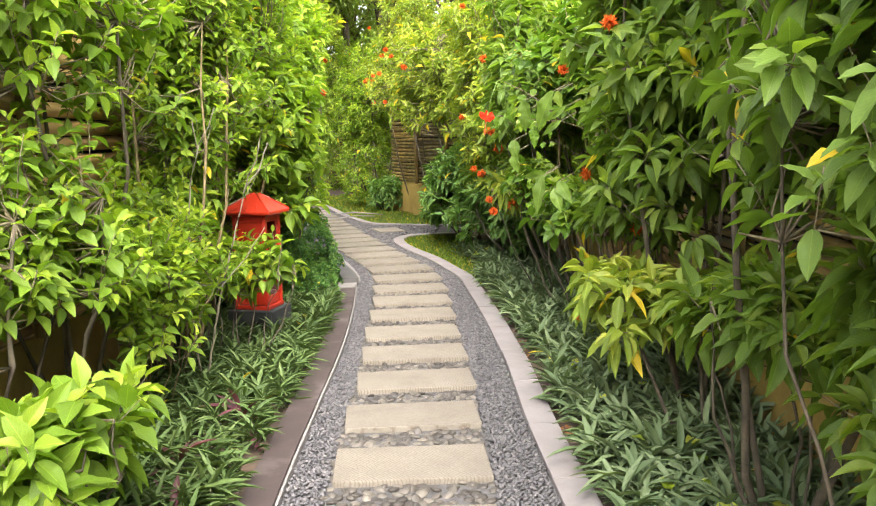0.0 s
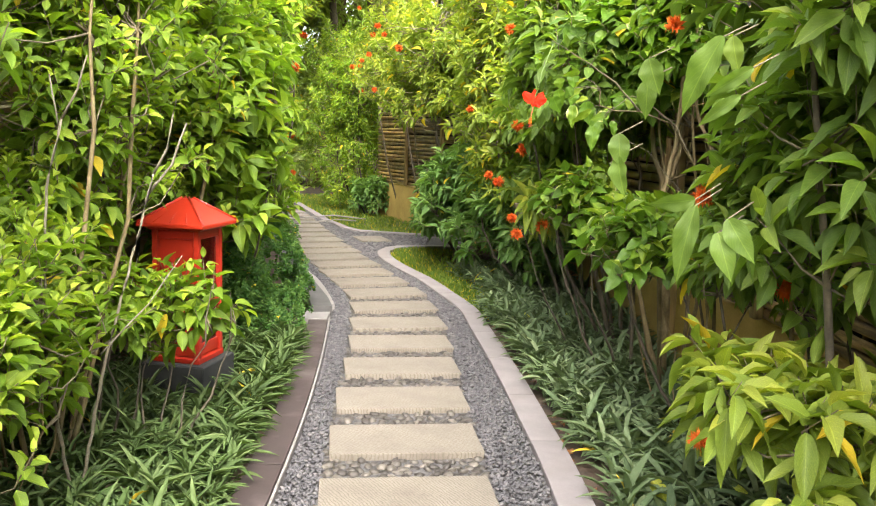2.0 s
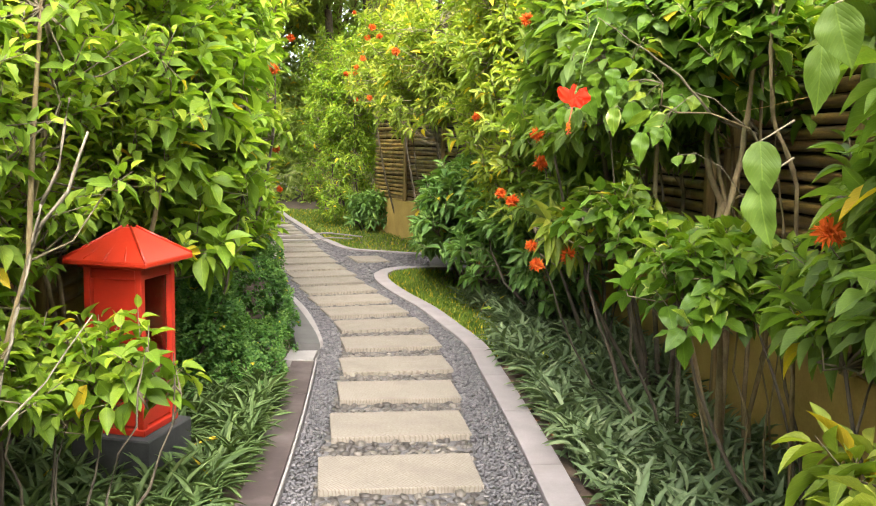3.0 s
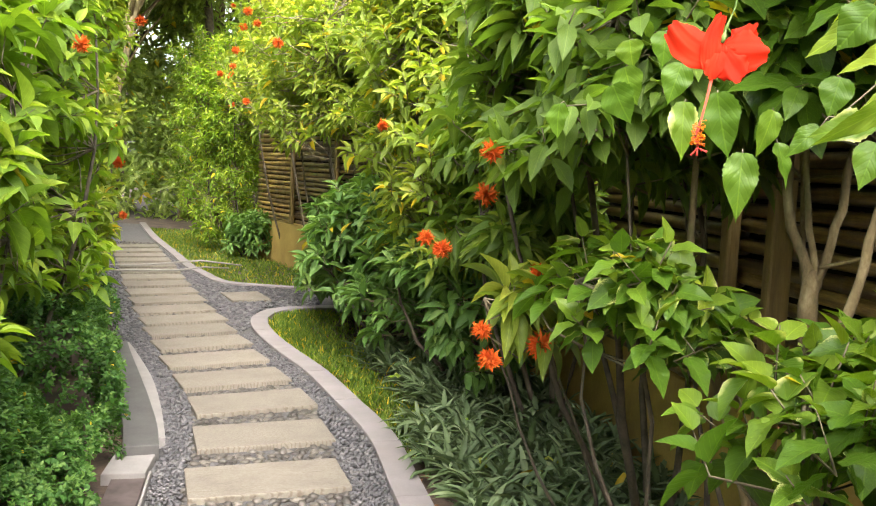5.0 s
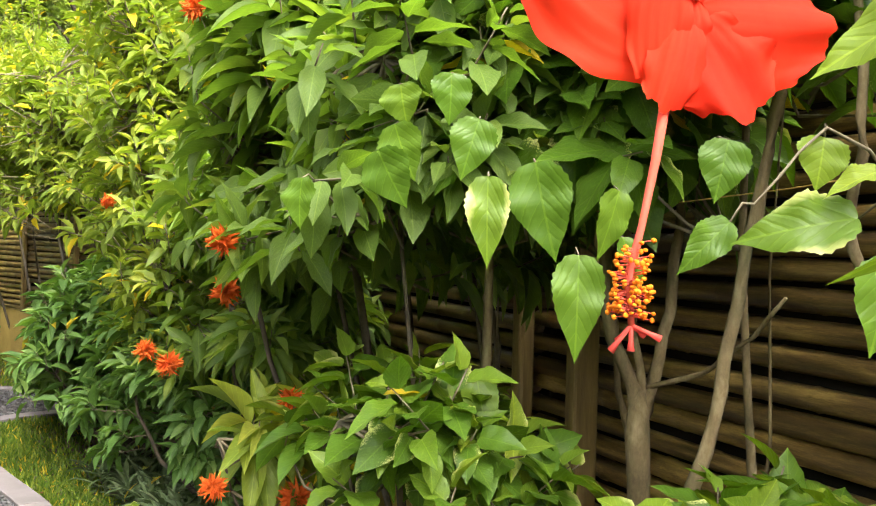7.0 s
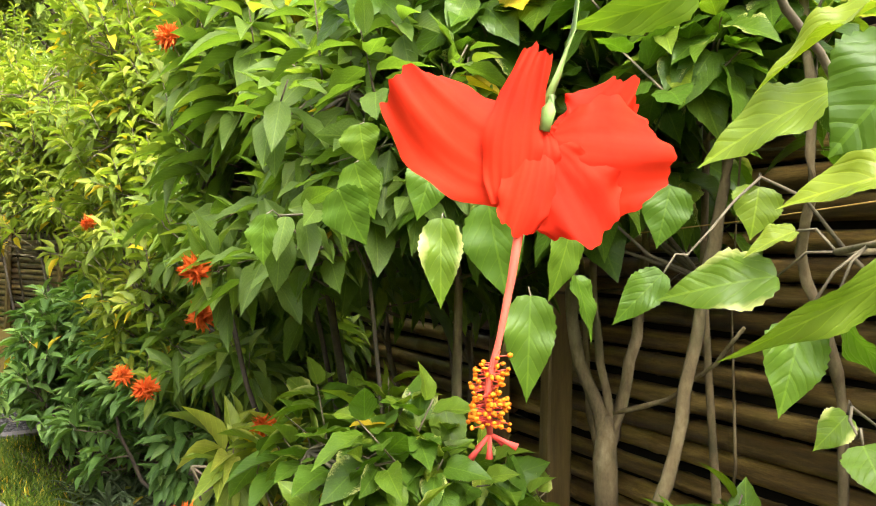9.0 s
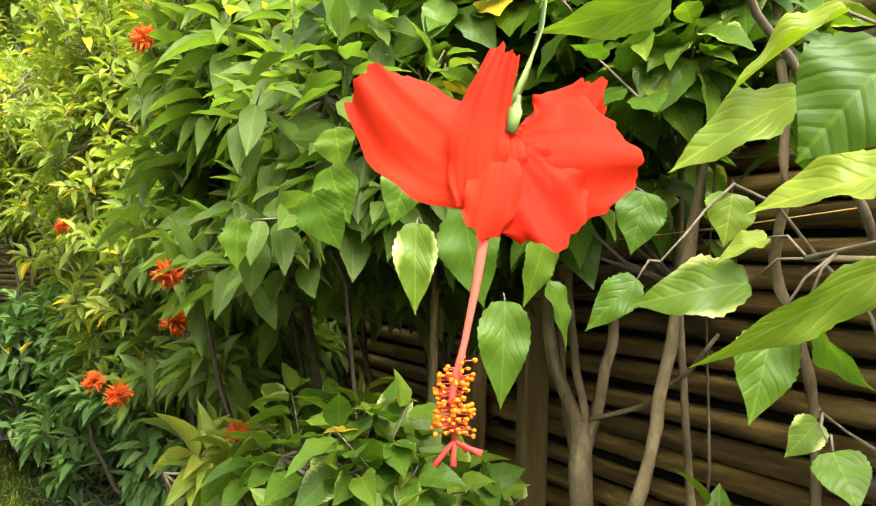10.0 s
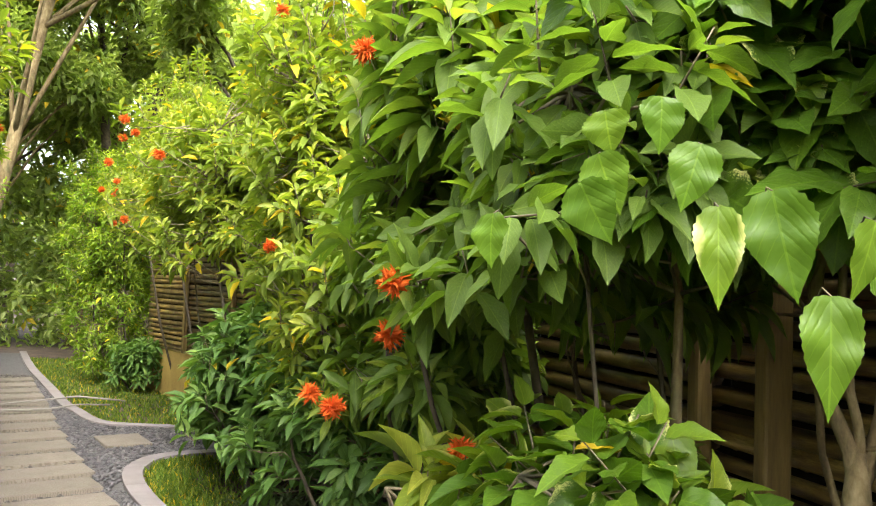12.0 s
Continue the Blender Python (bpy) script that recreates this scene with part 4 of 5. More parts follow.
    tubes("calyx", [([(0.002, -0.003, 0.008), (0.0, -0.004, 0.003), (-0.001, -0.003, -0.004)], (0.0014, 0.0026, 0.0022))], M_GREENSTEM, root, 8).matrix_parent_inverse.identity()
    # stamen column
    pts = [place(-35, -170, 0), place(-52, -290, -4), place(-72, -400, -8), place(-92, -490, -8), place(-86, -575, -8)]
    tubes("stamen_column", [(pts, (0.0019, 0.0015, 0.0013, 0.0015, 0.001))], M_COLUMN, root, 8).matrix_parent_inverse.identity()
    rng = random.Random(8)
    fil, dots = [], []
    for k in range(150):
        t = rng.random() ** 0.8
        a = pts[2].lerp(pts[3], min(1, 0.25 + t * 1.6)) if t < 0.45 else pts[3].lerp(pts[4], (t - 0.45) * 1.5)
        w = rng.uniform(0, 6.28)
        reach = rng.uniform(0.0035, 0.0075) if t > 0.25 else rng.uniform(0.003, 0.0055)
        if t < 0.25 and k % 2:
            continue
        e = a + Vector((math.cos(w), math.sin(w), rng.uniform(-0.25, 0.35))) * reach
        fil.append(([a, e], (0.00028, 0.0002)))
        dots.append(e)
    for line in fil:
        tubes("filament", [line], M_COLUMN, root, 3).matrix_parent_inverse.identity()
    bm = bmesh.new()
    bmesh.ops.create_icosphere(bm, subdivisions=1, radius=0.00092)
    first = part("anther", bm, M_ANTHER, root, smooth=True)
    first.location = dots[0]
    for e in dots[1:]:
        o = new("anther", first.data)
        o.parent, o.location, o.scale = root, e, (rng.uniform(0.8, 1.3), rng.uniform(0.8, 1.3), rng.uniform(0.6, 1.2))
    tip = Vector(pts[4])
    root.scale = (0.93, 0.93, 0.93)
    for x, y, z in ((-34, -46, 0), (-22, -30, 8), (0, -44, -4), (50, -22, 0), (24, -18, 8)):
        e = tip + place(x, y, z)
        tubes("stigma", [([tip, tip.lerp(e, 0.6), e], (0.0008, 0.0008, 0.0014))], M_STIGMA, root, 6).matrix_parent_inverse.identity()


hibiscus_bloom()


# ---- planting beside the path ----
shrub("lance_leaved_shrub", (1.35, 0.6), (1.45, 0.7, 1.5), (0.55, 0.9, 1.0), "lance", 260, "tall glossy green shrub with drooping leaves by the wall", margin=0.8)
shrub("lance_leaved_shrub", (1.35, 2.3), (1.42, 2.1, 1.75), (0.56, 0.85, 0.8), "hanging", 700, "tall glossy green shrub with drooping leaves over the dark bed", flowers=2, margin=0.76, near=(0.9, 2.3, 1.2), singles=250, shell=0.3, skirt=False)
over_bed = shrub("lance_leaved_shrub", (1.35, 3.5), (1.2, 3.6, 1.8), (0.5, 0.65, 0.8), "lance", 440, "tall shrub with long drooping green leaves and orange flower heads", near=(0.8, 3.3, 1.6), singles=250, flowers=1, heads=[(0.76, 3.85, 1.63), (0.88, 3.85, 1.13), (1.1, 3.75, 0.88), (0.94, 3.9, 1.8)], margin=0.66, shell=0.3)
shrub("lance_leaved_shrub", (1.3, 3.2), (1.06, 3.35, 0.6), (0.32, 0.4, 0.2), "yellowing", 62, "low spray of yellow-green leaves with an orange flower head", near=(0.8, 3.2, 0.7), singles=150, heads=[(0.8, 3.42, 0.52), (1.25, 3.6, 0.52)], stems=2, stem_r=0.01, margin=0.64)
shrub("lance_leaved_shrub", (1.35, 2.3), (1.2, 2.25, 0.78), (0.25, 0.35, 0.18), "lance", 55, "low bright green leafy shoots before the ochre wall", near=(0.9, 2.2, 0.8), singles=200, stems=4, stem_r=0.008, margin=0.76)
shrub("dark_leaved_shrub", (-1.5, 15.05), (-1.45, 14.95, 0.3), (0.3, 0.3, 0.32), "dark", 120, "small dark green shrub before the wall's end", margin=0.5)
shrub("lance_leaved_shrub", (1.5, 1.5), (1.5, 1.4, 0.8), (0.3, 0.6, 0.4), "lance", 120, "leafy green shrub against the ochre wall", stems=4, stem_r=0.008, margin=0.8)
shrub("hibiscus_shrub", (1.15, 5.0), (0.98, 4.95, 0.98), (0.26, 0.15, 0.1), "small_hibiscus", 36, "low green hibiscus shoots before the bamboo fence", near=(0.9, 4.8, 1.0), singles=200, stems=3, stem_r=0.006, margin=0.62)
hib = shrub("hibiscus_shrub", (1.28, 5.5), (1.02, 5.5, 1.68), (0.44, 0.5, 0.5), "hibiscus", 330, "large-leaved hibiscus shrub with cream-edged leaves in front of the bamboo fence", near=(0.6, 5.0, 1.4), singles=300, stems=3, stem_r=0.016, margin=0.54, shell=0.3, view_gap=True, skirt=False)
shrub("hibiscus_shrub", (1.0, 5.7), (0.72, 5.55, 1.0), (0.27, 0.28, 0.15), "small_hibiscus", 140, "low hibiscus shrub with some cream-edged leaves", near=(0.6, 5.3, 1.0), singles=280, bark=M_DARKBARK, stems=2, stem_r=0.009, margin=0.56)
shrub("hibiscus_shrub", (1.2, 4.75), (0.9, 4.75, 0.88), (0.27, 0.3, 0.19), "small_hibiscus", 90, "low bright green hibiscus shrub beside the wall", near=(0.8, 4.4, 0.9), singles=260, bark=M_DARKBARK, stems=3, stem_r=0.009, margin=0.62)
shrub("hibiscus_shrub", (1.45, 4.2), (1.45, 4.0, 1.9), (0.4, 0.6, 0.5), "hibiscus", 110, "hibiscus shrub with broad hanging leaves", stems=3, stem_r=0.014, margin=0.75)
shrub("lance_leaved_shrub", (1.1, 6.4), (0.7, 6.3, 1.62), (0.52, 0.8, 0.75), "lance", 700, "dense drooping green shrub with orange flower heads leaning over the path", flowers=2, stems=5, margin=0.55, near=(0.3, 6.0, 1.3), singles=200, shell=0.3, heads=[(0.275, 6.45, 1.06), (0.335, 6.47, 1.02), (0.47, 6.4, 1.22)], skirt=False)
shrub("lance_leaved_shrub", (0.9, 6.25), (0.5, 6.0, 0.9), (0.18, 0.22, 0.15), "yellowing", 30, "yellowing spray of leaves with orange flower heads", heads=[(0.4, 5.85, 0.86), (0.43, 5.88, 0.77), (0.57, 5.86, 0.82), (0.56, 5.9, 1.02)], stems=2, stem_r=0.008, margin=0.6)
shrub("lance_leaved_shrub", (1.0, 7.6), (0.75, 7.5, 1.1), (0.45, 0.6, 0.6), "lance", 330, "dense green shrub with drooping leaves beside the wall", stems=4, margin=0.75, shell=0.3)
shrub("dark_leaved_shrub", (0.75, 8.3), (0.5, 8.3, 0.55), (0.5, 0.75, 0.55), "dark", 420, "low dark green shrub with whorled leaves beside the lawn strip", margin=0.72)
shrub("dark_leaved_shrub", (0.35, 9.6), (0.12, 9.6, 0.6), (0.6, 0.85, 0.6), "dark", 460, "low dark green shrub with whorled leaves beside the kerb", margin=0.75)
shrub("dark_leaved_shrub", (0.05, 10.8), (-0.02, 10.6, 0.5), (0.48, 0.5, 0.55), "dark", 300, "low dark green shrub at the path fork", margin=0.75)
shrub("lime_leaved_shrub", (0.75, 8.6), (0.5, 8.6, 1.75), (0.6, 1.0, 0.95), "lime", 800, "tall yellow-green shrub with orange flower heads before the fence", flowers=2, margin=0.55, shell=0.35)
shrub("lime_leaved_shrub", (0.2, 10.6), (0.0, 10.5, 1.85), (0.85, 1.0, 1.05), "lime", 950, "tall yellow-green shrub with orange flower heads", flowers=2, heads=[(-0.88, 9.7, 2.05), (-0.8, 9.7, 2.32), (-0.6, 9.8, 2.13), (-0.74, 9.75, 2.25)], skirt=False, margin=0.55, shell=0.35)
shrub("lime_leaved_shrub", (-0.35, 12.7), (-0.45, 12.6, 2.1), (0.8, 0.9, 0.85), "lime", 850, "tall yellow-green shrub above the lawn", flowers=4, margin=0.5, shell=0.35, skirt=False)
shrub("lime_leaved_shrub", (-0.9, 14.6), (-1.0, 14.6, 2.6), (0.8, 0.8, 1.0), "lime", 600, "tall yellow-green shrub over the fence end", flowers=3, margin=0.5, shell=0.35, skirt=False)
shrub("fine_leaved_shrub", (-1.75, 15.8), (-1.85, 15.9, 1.5), (0.7, 0.8, 1.5), "fine", 900, "tall fine-leaved green shrub at the lawn's end", margin=0.5, shell=0.3)
shrub("fine_leaved_shrub", (-2.3, 18.6), (-2.4, 18.8, 1.8), (1.0, 0.9, 1.8), "fine", 800, "tall fine-leaved green shrub by the path", margin=0.2, shell=0.3)

shrub("lance_leaved_shrub", (1.4, 1.35), (1.18, 1.35, 1.4), (0.42, 0.5, 0.6), "hanging", 460, "leafy green shrub with drooping leaves overhanging the bed", near=(0.9, 1.0, 1.3), singles=200, stems=3, stem_r=0.009, margin=0.66, shell=0.3, skirt=False)
shrub("hibiscus_shrub", (1.05, 5.75), (0.76, 5.6, 1.56), (0.32, 0.42, 0.3), "hanging", 270, "leafy green shrub with hanging green leaves beside the bamboo fence", near=(0.5, 5.2, 1.4), singles=250, bark=M_DARKBARK, stems=2, stem_r=0.009, margin=0.54, shell=0.3, skirt=False)
shrub("lance_leaved_shrub", (1.35, 3.9), (1.1, 3.9, 1.0), (0.34, 0.38, 0.4), "hanging", 210, "leafy green shrub with drooping leaves before the ochre wall", near=(0.8, 3.7, 1.0), singles=150, stems=3, stem_r=0.009, margin=0.66, shell=0.3)
shrub("hibiscus_shrub", (1.38, 5.5), (1.06, 5.05, 1.74), (0.2, 0.2, 0.26), "small_hibiscus", 80, "leafy top of a hibiscus shrub above the bamboo fence", near=(0.9, 4.9, 1.6), singles=120, stems=1, stem_r=0.006, margin=0.62, skirt=False)
shrub("broad_leaved_shrub", (-1.35, 4.4), (-1.3, 4.3, 1.1), (0.24, 0.25, 0.6), "oval", 200, "leafy shrub with soft oval green leaves among the twiggy stems", stems=5, stem_r=0.009, margin=0.84, shell=0.3)
shrub("bright_leaved_shrub", (-1.2, 0.4), (-1.3, 0.3, 1.0), (0.5, 0.8, 0.9), "bright", 240, "leafy bright green shrub by the fence", margin=0.85)
shrub("bright_leaved_shrub", (-0.95, 1.95), (-0.85, 1.95, 0.42), (0.32, 0.32, 0.22), "broad", 75, "low shrub with bright glossy green leaves", near=(-0.7, 1.5, 0.7), singles=280, stems=4, stem_r=0.008, margin=0.66)
shrub("bright_leaved_shrub", (-1.4, 2.5), (-1.3, 2.7, 0.88), (0.5, 0.85, 0.42), "oval", 360, "leafy shrub with bright yellow-green shoots before the bamboo fence", near=(-1.0, 2.4, 1.2), singles=280, margin=0.76, shell=0.3)
shrub("bright_leaved_shrub", (-1.5, 3.3), (-1.35, 2.9, 1.95), (0.5, 0.8, 0.5), "oval", 300, "tall shrub with bright hanging leaves before the bamboo fence", margin=0.76, shell=0.3)
shrub("twiggy_shrub", (-1.3, 4.1), (-1.33, 4.45, 1.9), (0.52, 0.55, 0.8), "twiggy", 700, "tall twiggy shrub with small yellow-green leaves", stems=8, stem_r=0.012, margin=0.72, shell=0.3)
shrub("twiggy_shrub", (-1.2, 3.4), (-1.1, 3.4, 0.62), (0.26, 0.42, 0.36), "twiggy", 190, "young bright leafy shrub beside the coping", stems=6, stem_r=0.006, margin=0.8)
shrub("twiggy_shrub", (-1.3, 3.9), (-1.35, 3.95, 0.75), (0.33, 0.4, 0.4), "twiggy", 240, "small-leaved twiggy shrub beside the lantern", stems=6, stem_r=0.007, margin=0.72)
shrub("bright_leaved_shrub", (-1.2, 4.45), (-1.25, 4.4, 0.6), (0.24, 0.2, 0.36), "oval", 110, "leafy green stems beside the red lantern", stems=4, stem_r=0.006, margin=0.66)
shrub("bright_leaved_shrub", (-1.0, 4.4), (-0.86, 4.5, 0.58), (0.24, 0.16, 0.22), "oval", 75, "young leafy twigs in front of the red lantern", stems=4, stem_r=0.006, margin=0.58)
shrub("twiggy_shrub", (-1.55, 5.6), (-1.45, 5.7, 1.75), (0.6, 0.85, 0.95), "twiggy", 1100, "tall shrub with dense small light green leaves", stems=7, margin=0.68, shell=0.3)
shrub("bright_leaved_shrub", (-1.3, 6.0), (-1.12, 5.95, 1.3), (0.42, 0.5, 0.62), "broad", 300, "broad-leaved bright green shrub above the leafy mound", margin=0.6, near=(-0.8, 5.6, 1.3), singles=260, stem_r=0.01)
shrub("bright_leaved_shrub", (-1.75, 6.5), (-1.55, 6.5, 1.0), (0.42, 0.6, 0.5), "bright", 260, "broad-leaved green shrub above the leafy mound", margin=0.7, shell=0.3)
shrub("bright_leaved_shrub", (-1.7, 7.5), (-1.5, 7.4, 1.6), (0.7, 1.0, 1.0), "bright", 820, "tall shrub with bright green leaves over the path edge", margin=0.6, flowers=2, near=(-0.9, 6.7, 1.3), singles=150, shell=0.3)
shrub("lime_leaved_shrub", (-2.1, 9.1), (-1.95, 9.0, 1.8), (0.85, 1.0, 1.3), "lime", 1100, "tall yellow-green shrub with orange flower heads", flowers=1, heads=[(-1.9, 9.25, 1.5), (-1.6, 9.3, 1.45), (-1.56, 9.3, 1.24), (-1.53, 9.3, 0.9), (-1.86, 9.3, 2.28), (-1.5, 9.6, 2.2)], margin=0.5, shell=0.3)
shrub("lime_leaved_shrub", (-2.8, 11.1), (-2.6, 11.0, 1.9), (0.85, 1.1, 1.55), "lime", 1100, "tall yellow-green shrub with orange flower heads", flowers=7, margin=0.5, shell=0.3)
shrub("lime_leaved_shrub", (-3.6, 13.6), (-3.5, 13.4, 2.0), (1.0, 1.4, 1.9), "lime", 1000, "tall yellow-green shrub behind the path bend", flowers=4, margin=0.5, shell=0.3)
shrub("fine_leaved_shrub", (-4.6, 16.6), (-4.7, 16.6, 2.0), (1.0, 1.6, 2.0), "fine", 800, "tall fine-leaved green shrub by the fence", margin=0.4, shell=0.3)


def hanging_leaf(root, base, tip, width, age, material=None, blade=None):
    """One broad leaf from its stalk to its tip, in the shrub's own mesh of blades."""
    base, tip = np.array(base), np.array(tip)
    d = (tip - base)[None]
    rot = frames_of(d, np.array([[-0.5, -0.8, 0.12]]) + RNG.normal(size=(1, 3)) * 0.3)
    length = float(np.linalg.norm(d))
    ob = scatter_mesh("leaf", HANG[blade or (0 if age < 0.6 else 1)], base[None], rot, np.array([[width, length, length]]), np.array([age]), material or LEAF_HIB, root, smooth=True, kind="")
    return ob


HANG = [FullLeaf(0.64, 0.6, 0.32, 0.2, 0.045, 0.045, 24, 0.12), FullLeaf(0.72, 0.6, 0.5, 0.28, 0.045, 0.06, 24, -0.15), FullLeaf(0.8, 0.5, 0.4, 0.3, 0.0, 0.04, 18, 0.1)]
HANGING = [
    ((0.597, 4.951, 1.431), (0.589, 4.931, 1.335), 0.048, 0.5),
    ((0.652, 4.949, 1.449), (0.661, 4.924, 1.342), 0.070, 0.25),
    ((0.734, 4.91, 1.42), (0.71, 4.899, 1.343), 0.043, 0.5),
    ((0.683, 4.902, 1.349), (0.668, 4.875, 1.24), 0.057, 0.25),
    ((0.765, 4.951, 1.37), (0.778, 4.915, 1.298), 0.037, 0.3),
    ((0.611, 5.014, 1.502), (0.587, 5.007, 1.433), 0.055, 0.3),
    ((0.611, 5.111, 1.572), (0.609, 5.099, 1.507), 0.057, 0.2),
    ((0.551, 5.131, 1.556), (0.552, 5.117, 1.505), 0.057, 0.9),
    ((0.547, 5.139, 1.507), (0.562, 5.119, 1.435), 0.061, 0.4),
    ((0.528, 5.146, 1.474), (0.553, 5.123, 1.4), 0.069, 0.35),
    ((0.455, 5.264, 1.443), (0.44, 5.247, 1.375), 0.057, 0.3),
    ((0.765, 4.77, 1.462), (0.746, 4.762, 1.404), 0.050, 0.4),
]
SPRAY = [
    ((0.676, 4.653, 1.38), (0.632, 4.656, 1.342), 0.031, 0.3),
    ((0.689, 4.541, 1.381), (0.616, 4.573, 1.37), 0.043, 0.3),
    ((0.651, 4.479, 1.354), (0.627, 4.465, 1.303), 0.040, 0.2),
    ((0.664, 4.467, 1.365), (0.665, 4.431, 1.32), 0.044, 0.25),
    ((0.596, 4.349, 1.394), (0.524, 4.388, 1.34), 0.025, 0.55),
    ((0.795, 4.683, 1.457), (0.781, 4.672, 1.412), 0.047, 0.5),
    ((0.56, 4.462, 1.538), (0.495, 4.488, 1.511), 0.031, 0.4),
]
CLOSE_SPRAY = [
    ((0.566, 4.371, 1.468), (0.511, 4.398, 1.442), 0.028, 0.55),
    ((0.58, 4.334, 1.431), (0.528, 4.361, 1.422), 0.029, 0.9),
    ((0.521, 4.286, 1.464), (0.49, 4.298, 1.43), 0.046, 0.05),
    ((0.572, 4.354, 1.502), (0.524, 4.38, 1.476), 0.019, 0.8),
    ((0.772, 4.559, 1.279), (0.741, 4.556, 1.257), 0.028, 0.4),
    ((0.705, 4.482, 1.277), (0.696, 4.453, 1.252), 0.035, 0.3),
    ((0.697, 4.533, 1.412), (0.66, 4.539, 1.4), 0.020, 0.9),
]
DROOPING = [
    ((0.539, 3.06, 1.456), (0.552, 3.042, 1.385), 0.065, 0.3),
    ((0.646, 2.915, 1.486), (0.569, 2.934, 1.344), 0.064, 0.5),
    ((0.662, 2.909, 1.486), (0.665, 2.894, 1.423), 0.048, 0.7),
    ((0.671, 2.863, 1.375), (0.597, 2.872, 1.321), 0.031, 0.5),
    ((0.549, 3.113, 1.418), (0.546, 3.098, 1.337), 0.053, 0.3),
    ((0.506, 3.181, 1.302), (0.509, 3.158, 1.229), 0.060, 0.2),
    ((0.508, 3.179, 1.252), (0.508, 3.154, 1.167), 0.055, 0.3),
    ((0.686, 2.852, 1.425), (0.606, 2.867, 1.37), 0.035, 0.5),
    ((0.62, 2.933, 1.178), (0.534, 2.939, 1.161), 0.048, 0.4),
    ((0.609, 2.883, 1.17), (0.566, 2.854, 1.028), 0.054, 0.3),
    ((0.648, 2.862, 1.122), (0.665, 2.819, 1.043), 0.058, 0.3),
    ((0.664, 2.859, 1.149), (0.697, 2.811, 1.077), 0.058, 0.3),
]
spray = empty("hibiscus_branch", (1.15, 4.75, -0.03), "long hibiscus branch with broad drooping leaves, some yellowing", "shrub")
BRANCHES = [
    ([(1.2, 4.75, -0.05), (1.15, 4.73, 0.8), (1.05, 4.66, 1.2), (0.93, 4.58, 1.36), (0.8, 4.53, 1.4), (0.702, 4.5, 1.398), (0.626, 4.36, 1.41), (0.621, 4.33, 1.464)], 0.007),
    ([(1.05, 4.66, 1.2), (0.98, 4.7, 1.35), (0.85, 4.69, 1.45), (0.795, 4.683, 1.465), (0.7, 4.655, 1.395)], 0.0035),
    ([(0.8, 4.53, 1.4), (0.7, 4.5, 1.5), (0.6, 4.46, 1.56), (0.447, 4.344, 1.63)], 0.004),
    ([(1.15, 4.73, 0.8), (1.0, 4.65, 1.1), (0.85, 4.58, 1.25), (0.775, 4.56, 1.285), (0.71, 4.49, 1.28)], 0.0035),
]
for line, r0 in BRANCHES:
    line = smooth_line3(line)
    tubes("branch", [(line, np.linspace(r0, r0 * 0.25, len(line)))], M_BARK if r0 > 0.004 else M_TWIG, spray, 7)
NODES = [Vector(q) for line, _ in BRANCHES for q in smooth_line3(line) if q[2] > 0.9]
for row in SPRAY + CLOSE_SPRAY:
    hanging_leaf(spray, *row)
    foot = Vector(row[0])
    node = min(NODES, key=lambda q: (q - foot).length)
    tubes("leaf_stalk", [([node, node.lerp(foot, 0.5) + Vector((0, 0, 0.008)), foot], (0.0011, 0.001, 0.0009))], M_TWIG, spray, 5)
for row in HANGING:
    hanging_leaf(hib, row[0], row[1], row[2], row[3] * 0.7)
    foot = Vector(row[0])
    tubes("leaf_stalk", [([foot + Vector((0.05, 0.1, -0.01)), foot + Vector((0.015, 0.035, 0.008)), foot], (0.001, 0.0009, 0.0008))], M_TWIG, hib, 5)
hanging_leaf(hib, (0.801, 5.463, 1.132), (0.795, 5.39, 1.04), 0.065, 0.5)
for row in DROOPING:
    hanging_leaf(over_bed, row[0], row[1], row[2] * 0.8, row[3] * 0.6, material=LEAF_LANCE, blade=2)
    foot = Vector(row[0])
    tubes("leaf_stalk", [([foot + Vector((0.06, 0.05, 0.03)), foot], (0.0016, 0.0012))], M_TWIG, over_bed, 5)
